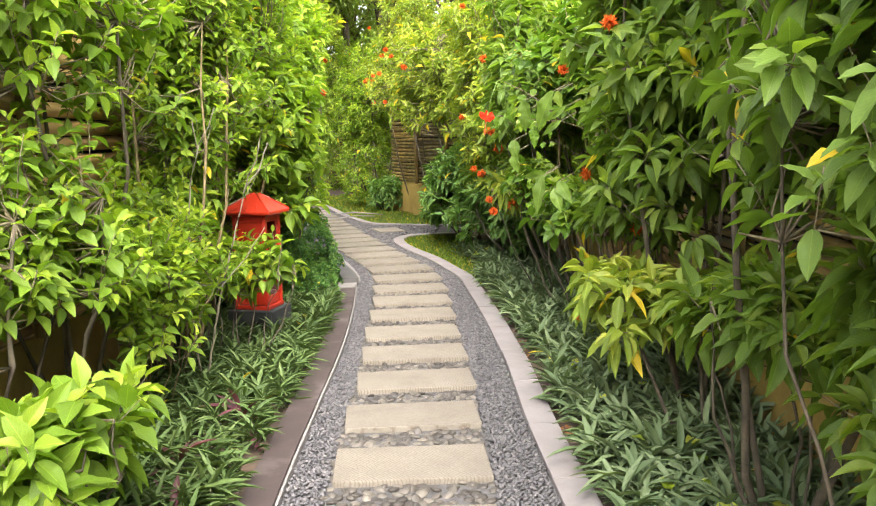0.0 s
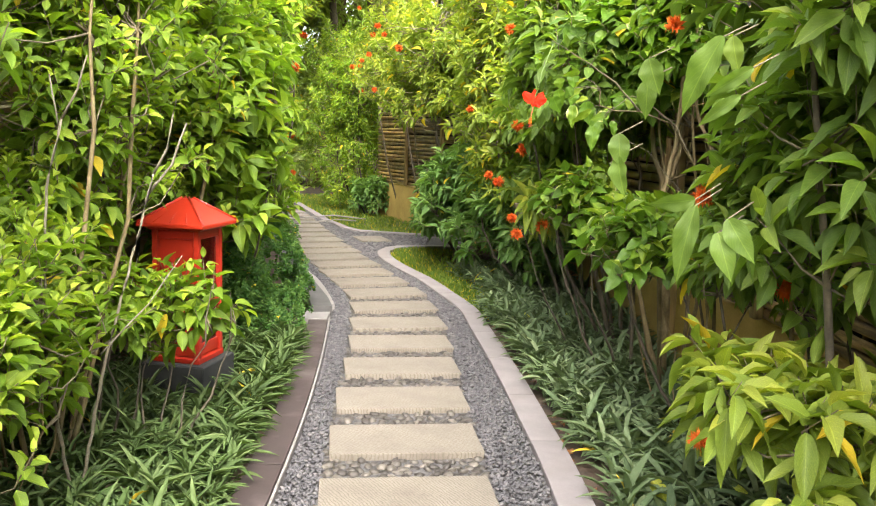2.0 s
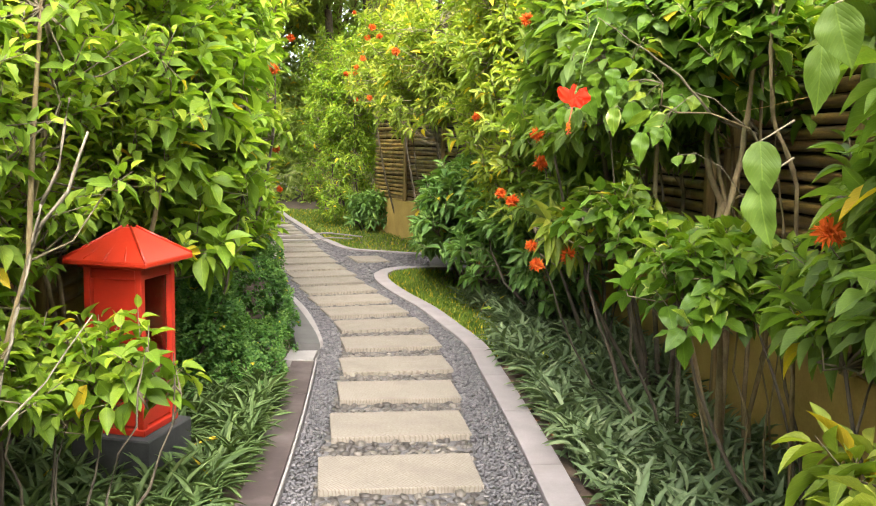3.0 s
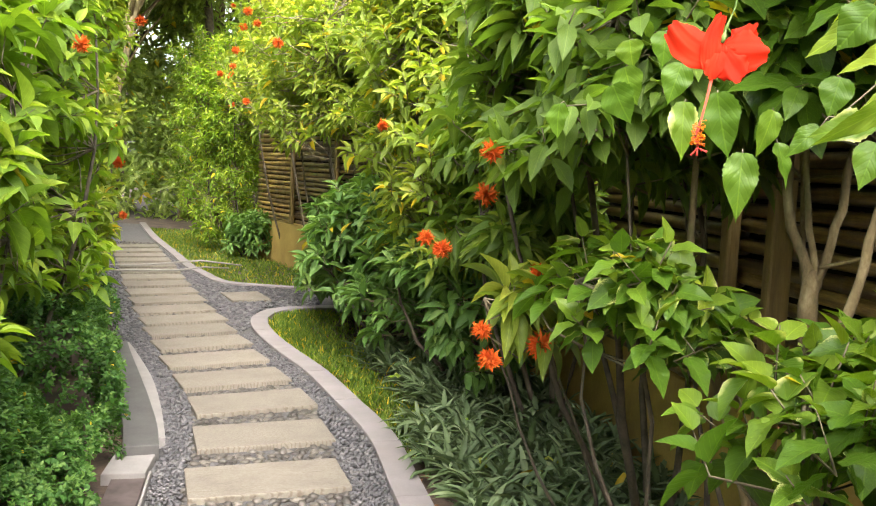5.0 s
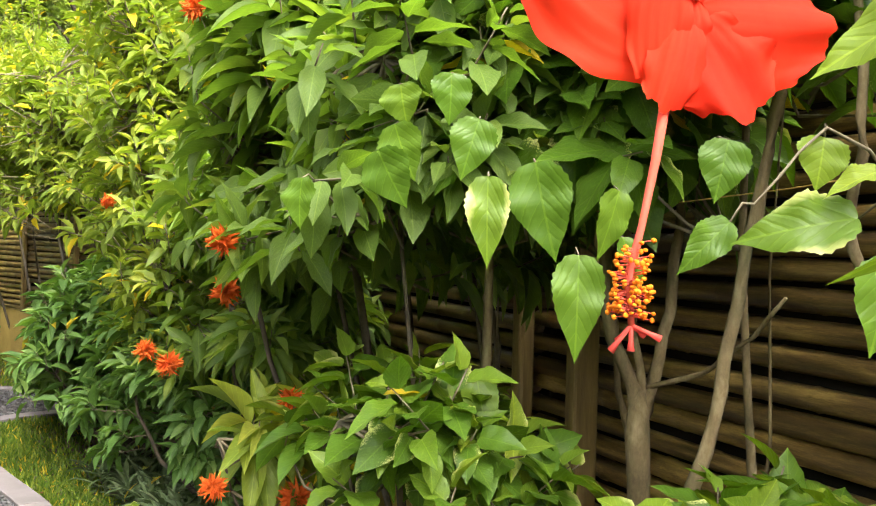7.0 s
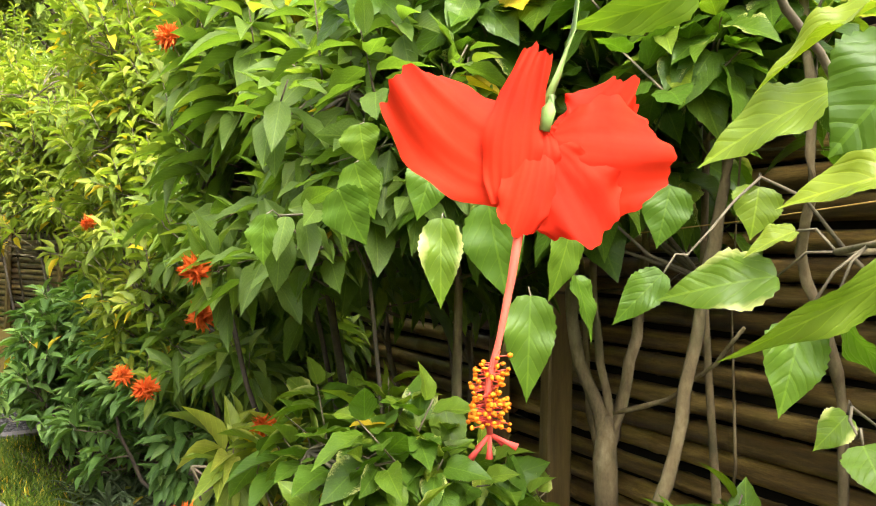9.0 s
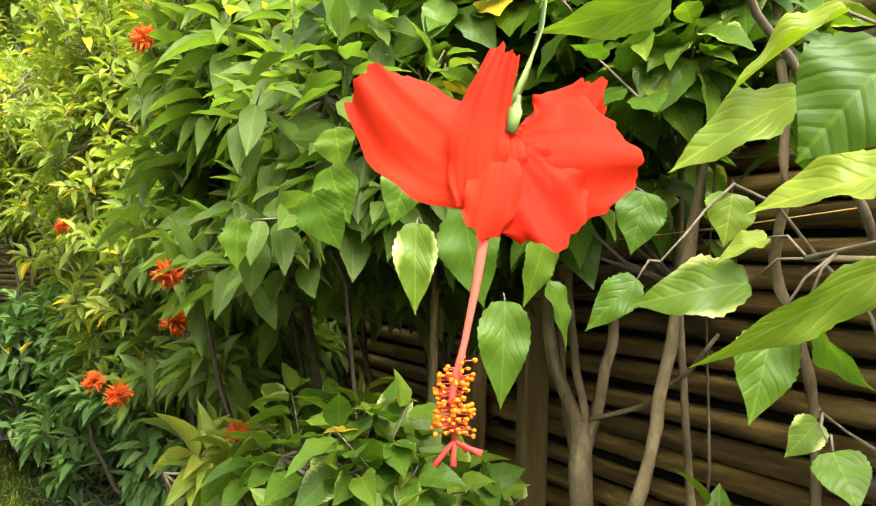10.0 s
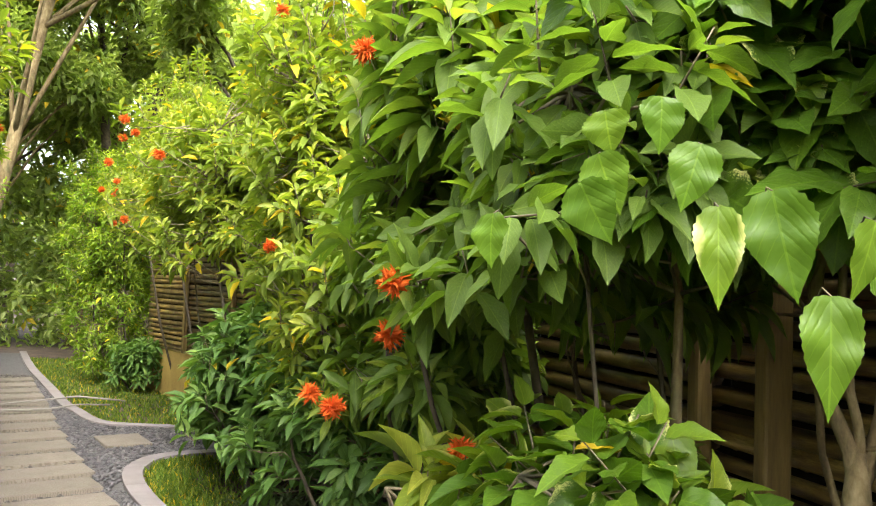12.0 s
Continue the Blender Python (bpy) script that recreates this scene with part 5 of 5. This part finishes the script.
TRUNKS = [
    [(1.105, 5.429, 1.022), (1.107, 5.448, 1.102), (1.065, 5.464, 1.195), (1.042, 5.454, 1.32), (1.03, 5.405, 1.468), (1.04, 5.37, 1.557)],
    [(1.105, 5.429, 1.022), (1.12, 5.442, 1.103), (1.083, 5.428, 1.247), (1.047, 5.398, 1.441)],
    [(1.105, 5.429, 1.022), (1.137, 5.435, 1.113), (1.172, 5.438, 1.245), (1.188, 5.437, 1.428), (1.192, 5.423, 1.571)],
    [(1.032, 5.166, 1.005), (1.054, 5.151, 1.106), (1.083, 5.144, 1.279), (1.082, 5.086, 1.502), (1.07, 5.013, 1.698), (1.05, 4.97, 1.95)],
    [(1.12, 5.442, 1.103), (1.185, 5.355, 1.141), (1.164, 5.203, 1.224), (1.14, 5.107, 1.291)],
    [(1.236, 5.01, 1.182), (1.192, 5.001, 1.288), (1.133, 4.992, 1.403), (1.107, 4.944, 1.486), (1.09, 4.93, 1.62), (1.1, 4.97, 1.8)],
]
tubes("trunk", [([(1.18, 5.5, -0.05), (1.17, 5.49, 0.2), (1.165, 5.48, 0.5), (1.14, 5.46, 0.7), (1.12, 5.44, 0.85), (1.11, 5.43, 0.95), (1.105, 5.43, 1.02), (1.11, 5.435, 1.07), (1.115, 5.44, 1.1)], (0.027, 0.024, 0.022, 0.021, 0.021, 0.022, 0.023, 0.019, 0.009))], M_BARK, hib, 12, label="thick gnarled brown trunk")
for k, q in enumerate(TRUNKS):
    q = [tuple(v) for v in smooth_line3(q)]
    if k in (3, 5):
        q = [(q[0][0] + 0.08, q[0][1] + 0.04, -0.05)] + q
    r0 = (0.015, 0.01, 0.013, 0.011, 0.005, 0.009)[k]
    tubes("stem", [(q, np.linspace(r0, r0 * 0.6, len(q)))], M_BARK, hib, 8)


# ---- low plants ----
def inside_right(x, y):
    return x > np.interp(y, kout[:300, 1], kout[:300, 0]) + 0.05 and x < np.interp(y, [q[1] for q in WALL_R], [q[0] for q in WALL_R]) - 0.05


def rosettes(name, spots, material, length, width, count, label, height=0.12, single=0, near=(0, 0)):
    """Tufts of strap leaves: the nearest are plants of their own, the rest one bed."""
    spots = np.array(spots)
    order = np.argsort(np.hypot(spots[:, 0] - near[0], spots[:, 1] - near[1]))

    def tuft(P, parent=None, what="planting"):
        n = len(P)
        P = np.repeat(P, count, 0)
        phi = RNG.uniform(0, 6.28, n * count)
        el = np.clip(RNG.normal(0.75, 0.35, n * count), 0.05, 1.45)
        D = np.stack([np.cos(phi) * np.cos(el), np.sin(phi) * np.cos(el), np.sin(el)], 1)
        place = P + np.stack([RNG.normal(size=n * count) * 0.012, RNG.normal(size=n * count) * 0.012, RNG.uniform(0, 1, n * count) * height], 1)
        s = 0.65 + 0.6 * RNG.random(n * count)
        age = np.clip(RNG.normal(0.35, 0.25, n * count), 0, 1)
        return scatter_mesh(what, LEAF_SHAPE_STRAP, place, frames_of(D, np.tile([0, 0, 1.0], (n * count, 1)) + RNG.normal(size=(n * count, 3)) * 0.2),
                            np.stack([width * s, length * s, length * s], 1), age, material, parent, smooth=True)

    if single:
        masters = [tuft(np.zeros((1, 3)), None, name + "_plant") for _ in range(6)]
        for k, i in enumerate(order[:single]):
            o = new(name + "_plant", masters[k % 6].data)
            o.location, o.rotation_euler = spots[i], (0, 0, random.uniform(0, 6.28))
            o.scale = [random.uniform(0.85, 1.15)] * 3
            tagged(o, label[1], "plant", label[2])
        for m in masters:
            bpy.data.objects.remove(m)
    if len(order) > single:
        tagged(tuft(spots[order[single:]], None, name + "_bed"), label[0], "ground cover")


spots, soft = [], []
for _ in range(6000):
    x, y = random.uniform(-0.3, 1.8), random.uniform(1.2, 9.2)
    if inside_right(x, y) and (y < 7.6 or x > np.interp(y, kout[:300, 1], kout[:300, 0]) + 0.3) and len(spots) < 1100:
        spots.append((x, y, -0.02))
rosettes("strap_leaved", spots, LEAF_STRAP, 0.13, 0.024, 16, ("dense grey-green strap-leaved ground cover beside the kerb", "tuft of grey-green strap-shaped leaves in the bed beside the kerb", "strap-leaved plants by the kerb"), single=300, near=(0.75, 3.4))
spots, purple, small = [], [], []
for _ in range(4000):
    y = random.uniform(0.5, 6.2)
    edge = np.interp(y, led[:, 1], led[:, 0]) - 0.17
    x = random.uniform(-1.6, edge)
    if abs(x + 1.08) < 0.19 and abs(y - 5.12) < 0.2:
        continue
    if len(spots) < 560:
        (purple if (y < 3.4 and random.random() < 0.12) else spots).append((x, y, -0.02))
rosettes("pale_strap_leaved", spots, LEAF_STRAP_L, 0.13, 0.017, 24, ("pale green strap-leaved ground cover beside the coping", "tuft of pale green strap-shaped leaves beside the maroon coping", "strap-leaved plants by the coping"), single=260, near=(-0.8, 3.6))
rosettes("purple_leaved", purple, LEAF_PURPLE, 0.16, 0.028, 9, ("", "purple strap-leaved plant among the green ground cover", "purple-leaved plants"), single=len(purple))


def cushion(name, c, r, n, label):
    p, d = shoots(c, r, n, 0.85)
    ok = (p[:, 2] > 0)
    p, d = p[ok], d[ok]
    place, rot, size, age = leaves_on(p, d, 12, 0.026, 0.02, 1.2, 0.2, 0.05, 0.8)
    lim = np.interp(place[:, 1], left_line[:, 1], left_line[:, 0]) - 0.15
    ok = place[:, 0] < lim
    ob = scatter_mesh(name, LEAF_SHAPE_MID, place[ok], rot[ok], size[ok], age[ok], LEAF_FERN, None, smooth=True)
    return tagged(ob, label, "ground cover")


cushion("leafy_cushion", (-1.3, 6.3, 0.1), (0.45, 0.75, 0.42), 1300, "dense mound of tiny round green leaves beside the path")
cushion("leafy_cushion", (-1.12, 6.75, 0.03), (0.3, 0.6, 0.27), 620, "low mound of tiny round green leaves beside the coping")
cushion("leafy_cushion", (-1.5, 7.7, 0.15), (0.5, 0.9, 0.5), 1400, "dense mound of tiny green leaves beside the path")
cushion("leafy_cushion", (-2.0, 9.3, 0.15), (0.55, 0.9, 0.5), 1200, "dense mound of tiny green leaves at the bend")

hose = tubes("garden_hose", [([(-3.3, 12.9, 0.03), (-2.6, 13.0, 0.035), (-2.0, 13.15, 0.035), (-1.75, 13.3, 0.06), (-1.5, 13.5, 0.03)], [0.009] * 5), ([(-3.2, 13.3, 0.03), (-2.5, 13.5, 0.035), (-1.9, 13.9, 0.06), (-1.4, 13.8, 0.03)], [0.009] * 4)], M_HOSE, None, 8)
tagged(hose, "pale grey garden hose lying across the path", "hose")

twine = tubes("yellow_twine", [([(0.955, 5.385, 1.416), (1.049, 5.285, 1.431), (1.139, 5.112, 1.451), (1.218, 4.912, 1.477)], (0.0011,) * 4)], M_TWINE, None, 6)
tagged(twine, "thin yellow twine strung along the bamboo fence", "string")

prop = empty("wooden_prop", (1.3, 5.98, -0.03), "weathered upright wooden post before the bamboo fence", "post")
part("post", box(0.07, 0.05, 1.5, 0.008, 0, 2), M_POST, prop)

# fallen leaves
lf = FullLeaf(0.7, 0.2, 0.3, 0.1, 0.02, 0.08, 10)
fallen = []
for age_, mat_ in ((0.9, LEAF_LIME), (0.6, LEAF_HIB), (0.5, M_DRYLEAF)):
    o = scatter_mesh("fallen_leaf", lf, np.zeros((1, 3)), np.eye(3)[None], np.ones((1, 3)), np.array([age_]), mat_, None, smooth=True, kind="")
    fallen.append(o.data)
    bpy.data.objects.remove(o)
for k in range(70):
    y = random.uniform(1.8, 9.0)
    edge_ = np.interp(y, kout[:300, 1], kout[:300, 0])
    bed = k % 3 == 0
    x = edge_ + (random.uniform(0.15, 0.5) if bed else random.uniform(0.0, 0.07))
    o = new("fallen_leaf", fallen[k % 2 if bed else 2])
    o.location, o.rotation_euler = (x, y, 0.13 if bed else 0.0), (random.uniform(-0.3, 0.3), random.uniform(-0.4, 0.4), random.uniform(0, 6.28))
    sz_ = random.uniform(0.06, 0.11) if bed else random.uniform(0.03, 0.06)
    o.scale = (sz_ * 0.5, sz_, sz_)
    tagged(o, "yellow-green leaf fallen onto the ground cover" if bed else "small dry brown leaf fallen beside the kerb", "leaf", "fallen leaves")

# pale bare shoots of the twiggy shrub
pale = empty("bare_shrub", (-1.12, 3.95, -0.03), "bare pale forked stems rising among the leafy shrubs", "shrub")
for line, r0 in (([(-1.12, 3.95, -0.05), (-1.0, 3.92, 0.5), (-0.86, 3.9, 0.98), (-0.81, 3.88, 1.14)], 0.011), ([(-0.81, 3.88, 1.14), (-0.76, 3.86, 1.22), (-0.72, 3.84, 1.37)], 0.007),
                 ([(-0.83, 3.89, 1.08), (-0.76, 3.9, 1.17), (-0.71, 3.9, 1.3)], 0.008), ([(-1.12, 3.95, -0.05), (-1.08, 3.7, 0.6), (-1.02, 3.62, 1.1), (-0.96, 3.6, 1.3)], 0.01),
                 ([(-0.96, 3.6, 1.3), (-0.9, 3.57, 1.38), (-0.86, 3.55, 1.47)], 0.006), ([(-0.97, 3.6, 1.28), (-0.98, 3.58, 1.42)], 0.005), ([(-1.0, 3.9, 0.55), (-0.88, 4.0, 0.7), (-0.78, 4.05, 0.86)], 0.005)):
    line = smooth_line3(line)
    tubes("stem", [(line, np.linspace(r0 * 0.62, r0 * 0.35, len(line)))], M_PALETWIG, pale, 7)

# lawn
spots = []
for _ in range(60000):
    y = random.uniform(7.0, 19.0)
    if y < 11.0:
        x0 = np.interp(y, kout[:260, 1], kout[:260, 0]) + 0.02
        x = x0 + abs(random.gauss(0, 0.3))
        if y < 7.3 or (y < 9 and x > x0 + 0.3):
            continue
    else:
        if y < 12.4:
            continue
        x0 = np.interp(y, lout[8:, 1], lout[8:, 0]) + 0.02
        x = random.uniform(x0, x0 + 1.6)
    if len(spots) < 20000:
        spots.append((x, y, -0.03))
spots = np.array(spots)
n = len(spots)
D = RNG.normal(size=(n, 3)) * 0.45 + np.array([0, 0, 1])
s = 0.6 + 0.8 * RNG.random(n)
tagged(scatter_mesh("lawn", LEAF_SHAPE_LOW, spots, frames_of(D, RNG.normal(size=(n, 3))), np.stack([0.007 * s, 0.05 * s, 0.05 * s], 1), RNG.random(n), M_GRASS), "short green lawn with some dry blades", "grass")


# ---- trees beyond the garden ----
def tree(base, height, lean, crown_r, n, label, trunk_r=0.14, dark=True, clump=7, bare=False):
    root = empty("tree", (base[0], base[1], -0.03), label, "tree")
    b = Vector((base[0], base[1], -0.1))
    top = b + Vector((lean[0], lean[1], height))
    pts = [b.lerp(top, t) + Vector((math.sin(t * 5) * 0.1, 0, 0)) for t in np.linspace(0, 1, 9)]
    tubes("trunk", [(pts, np.linspace(trunk_r, trunk_r * 0.5, 9))], M_DARKBARK if dark else M_BARK, root, 10)
    limbs, P, Dn = [], [], []
    for k in range(clump):
        a = 2 * math.pi * k / clump + RNG.uniform(0, 0.7)
        s = pts[RNG.integers(4, 8)]
        e = top + Vector((math.cos(a), math.sin(a), RNG.uniform(-0.6, 0.6))) * crown_r * RNG.uniform(0.5, 1.0)
        limbs.append(([s, s.lerp(e, 0.5) + Vector((0, 0, 0.2)), e], (trunk_r * 0.35, trunk_r * 0.22, 0.015)))
        p, d = shoots(tuple(e), (crown_r * 0.5, crown_r * 0.5, crown_r * 0.38), n // clump, 0.3)
        P.append(p), Dn.append(d)
    for limb in limbs:
        tubes("limb", [limb], M_DARKBARK if dark else M_BARK, root, 6)
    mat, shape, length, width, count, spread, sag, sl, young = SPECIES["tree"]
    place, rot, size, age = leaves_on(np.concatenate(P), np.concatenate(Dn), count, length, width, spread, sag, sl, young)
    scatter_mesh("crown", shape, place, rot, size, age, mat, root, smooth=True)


for bx, by, h, lx, cr, n, tr, dk in (
        (-0.4, 17.5, 5.2, 0.3, 1.5, 620, 0.13, True), (-4.5, 17.0, 6.6, 1.7, 1.9, 620, 0.12, False), (-2.96, 20.3, 7.0, -0.15, 1.6, 420, 0.11, True), (-2.3, 20.6, 7.0, 0.1, 1.8, 420, 0.11, True), (-5.4, 21.5, 5.2, 0.1, 2.2, 620, 0.12, True), (-5.6, 19.6, 4.7, 1.7, 1.5, 520, 0.08, False), (1.8, 15.5, 4.4, -0.2, 1.6, 560, 0.14, True), (-3.8, 22.0, 6.0, 1.0, 2.0, 620, 0.17, False),
        (-6.5, 19.0, 5.0, -0.4, 2.2, 620, 0.18, True), (3.6, 22.0, 6.0, 0.3, 2.6, 620, 0.2, True), (-1.2, 27.0, 5.5, 0.2, 2.8, 620, 0.16, True),
        (-7.0, 28.0, 7.0, 0.4, 3.2, 620, 0.2, True), (4.5, 11.0, 4.2, 0.2, 1.9, 560, 0.15, True), (-6.6, 12.0, 4.2, 0.1, 2.0, 560, 0.15, True), (5.0, 30.0, 7.0, 0.2, 3.3, 620, 0.2, True)):
    tree((bx, by), h, (lx, 0), cr, n, "slender tree with a dark trunk and a light green crown" if dk else "leaning tree with a pale trunk and a light green crown", tr, dk)

# hedge behind the garden's end
n = 5200
P = np.stack([RNG.uniform(-13, 11, n), RNG.uniform(21.0, 25.0, n), RNG.random(n) ** 0.9 * 6.6], 1)
P[:, 2] *= 0.75 + 0.25 * np.sin(P[:, 0] * 1.3) * np.sin(P[:, 0] * 0.53 + 1)
d = RNG.normal(size=(n, 3)) * 0.5 + np.array([0, -0.3, 0.4])
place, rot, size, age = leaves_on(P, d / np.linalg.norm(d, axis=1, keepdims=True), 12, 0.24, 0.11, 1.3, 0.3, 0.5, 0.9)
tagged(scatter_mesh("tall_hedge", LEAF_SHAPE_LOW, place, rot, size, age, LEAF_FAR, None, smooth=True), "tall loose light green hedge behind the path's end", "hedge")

# far woods all round
n = 5200
ang = RNG.uniform(0, 2 * math.pi, n)
rad = RNG.uniform(34, 46, n)
hz = RNG.random(n) ** 0.8 * (3.5 + 1.6 * np.sin(ang * 7) + 1.2 * np.sin(ang * 17 + 1))
P = np.stack([rad * np.cos(ang), rad * np.sin(ang) + 5, hz + 0.1], 1)
d = RNG.normal(size=(n, 3)) * 0.5 + np.array([0, 0, 0.4])
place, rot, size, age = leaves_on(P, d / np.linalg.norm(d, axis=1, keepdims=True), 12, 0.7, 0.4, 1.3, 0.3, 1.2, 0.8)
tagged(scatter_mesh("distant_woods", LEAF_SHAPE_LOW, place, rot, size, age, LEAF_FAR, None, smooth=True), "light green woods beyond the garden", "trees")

# ---- slabs ----
SLABS = [(0.29, -1.67, 4), (0.275, -1.09, 4), (0.26, -0.5, 4), (0.24, 0.06, 4), (0.22, 0.63, 5), (0.19, 1.2, 5), (0.16, 1.78, 6), (0.13, 2.35, 6), (0.085, 2.94, 7), (0.03, 3.54, 8), (-0.005, 4.13, 9), (-0.065, 4.71, 9.5), (-0.13, 5.28, 10), (-0.18, 5.85, 11), (-0.235, 6.41, 11.5),
         (-0.3, 6.95, 14), (-0.385, 7.52, 15), (-0.51, 8.07, 20), (-0.69, 8.55, 23), (-0.88, 9.04, 25), (-1.05, 9.52, 26), (-1.22, 9.95, 26), (-1.36, 10.38, 26), (-1.53, 10.83, 26),
         (-1.69, 11.30, 25), (-1.85, 11.77, 24), (-2.02, 12.25, 22), (-2.17, 12.74, 20), (-2.32, 13.22, 20), (-2.48, 13.72, 20), (-2.65, 14.22, 20), (-2.82, 14.72, 20), (-3.0, 15.25, 20), (-3.18, 15.8, 20)]
for k, (x, y, a) in enumerate(SLABS):
    rng = random.Random(k)
    bm = bmesh.new()
    w, dpt = 0.63 + rng.uniform(-0.008, 0.008), 0.345 + rng.uniform(-0.008, 0.008)
    bmesh.ops.create_cube(bm, size=1)
    bmesh.ops.subdivide_edges(bm, edges=[e for e in bm.edges if abs(e.verts[0].co.x - e.verts[1].co.x) > 0.5], cuts=7)
    for v in bm.verts:
        v.co = Vector((v.co.x * w, v.co.y * (dpt + rng.uniform(-0.004, 0.004)), v.co.z * 0.05))
    bmesh.ops.bevel(bm, geom=[e for e in bm.edges if e.calc_face_angle(0) > 1.0], offset=0.006, segments=2, affect="EDGES", profile=0.6)
    slab = part("paving_slab", bm, M_SLAB, path)
    slab.location, slab.rotation_euler = (x, y, -0.008 + rng.uniform(-0.002, 0.002)), (rng.uniform(-0.004, 0.004), rng.uniform(-0.004, 0.004), radians(a))
slab = part("paving_slab", box(0.36, 0.5, 0.05, 0.006, -0.033, 2), M_SLAB, path)
slab.location, slab.rotation_euler = (-1.04, 11.6, 0), (0, 0, radians(22))


# ---- pebbles ----
class Pebble:
    def __init__(self, seed):
        rng = random.Random(seed)
        bm = bmesh.new()
        bmesh.ops.create_icosphere(bm, subdivisions=1, radius=0.5)
        for v in bm.verts:
            v.co *= rng.uniform(0.86, 1.1)
        self.v = np.array([v.co[:] for v in bm.verts])
        self.f = [tuple(v.index for v in f.verts) for f in bm.faces]
        self.uv = None
        bm.free()


def on_slab(x, y):
    for sx, sy, a in SLABS + [(-1.04, 11.6, 22)]:
        if abs(y - sy) < 0.4 and abs(x - sx) < 0.5:
            c, s = math.cos(radians(a)), math.sin(radians(a))
            u, v = (x - sx) * c + (y - sy) * s, -(x - sx) * s + (y - sy) * c
            hw, hd = (0.18, 0.25) if sy == 11.6 and sx == -1.04 else (0.315, 0.172)
            if abs(u) < hw and abs(v) < hd:
                return True
    return False


pebbles = []
SX, SY = [q[0] for q in SLABS], [q[1] for q in SLABS]


def pebble_rows(y0, y1, size, strip):
    y, row = y0, 0
    while y < y1:
        pitch = size(y)
        mid = np.interp(y, SY, SX)
        xl = np.interp(y, left_line[:, 1], left_line[:, 0]) + 0.012
        if y < 9.9:
            xr = np.interp(y, kin[:300, 1], kin[:300, 0]) - 0.01
        elif y < 12.15:
            xr = -0.82 if y < 11.1 else -0.35
        else:
            xr = np.interp(y, lin[8:, 1], lin[8:, 0]) - 0.01
        x = (max(xl, mid - 0.32) if strip else xl) + (row % 2) * pitch * 0.5
        while x < (min(xr, mid + 0.32) if strip else xr):
            px, py = x + random.gauss(0, pitch * 0.14), y + random.gauss(0, pitch * 0.14)
            if (strip or abs(px - mid) > 0.325) and not on_slab(px, py):
                pebbles.append((px, py, random.uniform(-0.018, -0.01) if strip else random.uniform(-0.006, 0.003), pitch))
            x += pitch
        y += pitch * 0.88
        row += 1


pebble_rows(0.6, 16.5, lambda y: 0.02 if y < 7 else 0.026 if y < 10 else 0.042, False)
pebble_rows(0.6, 16.5, lambda y: 0.048, True)
pebbles = np.array(pebbles)
n = len(pebbles)
kinds = [Pebble(k) for k in range(5)]
which = RNG.integers(0, 5, n)
d = RNG.normal(size=(n, 3)) * np.array([1, 1, 0.35])
rot = frames_of(d, np.tile([0, 0, 1.0], (n, 1)) + RNG.normal(size=(n, 3)) * 0.15)
sz = pebbles[:, 3:4] * np.stack([RNG.uniform(0.85, 1.15, n), RNG.uniform(1.1, 1.6, n) * np.where(pebbles[:, 3] > 0.03, 0.9, 1.0), RNG.uniform(0.6, 0.9, n) * np.where(pebbles[:, 3] > 0.03, 0.75, 0.95)], 1)
single = np.zeros(n, bool)
coarse = pebbles[:, 3] > 0.045
order = np.argsort(np.hypot(pebbles[:, 0] - 0.1, pebbles[:, 1] - 3.2) - (pebbles[:, 3] > 0.03) * 1.2)[:300]
single[order] = True
for k in range(5):
    for m, stone in (((which == k) & ~single & ~coarse, M_PEBBLE), ((which == k) & ~single & coarse, M_PEBBLE_BROWN)):
        scatter_mesh("pebbles", kinds[k], pebbles[m][:, :3], rot[m], sz[m], None, stone, path, smooth=True)
    bm_ob = scatter_mesh("pebble", kinds[k], np.zeros((1, 3)), np.eye(3)[None], np.ones((1, 3)), None, M_PEBBLE_BROWN, None, smooth=True, kind="")
    for i in np.nonzero((which == k) & single)[0]:
        o = new("pebble", bm_ob.data)
        o.parent = path
        o.matrix_basis = Matrix.Translation(pebbles[i, :3]) @ Matrix(rot[i].tolist()).to_4x4() @ Matrix.Diagonal((*sz[i], 1))
    bpy.data.objects.remove(bm_ob)
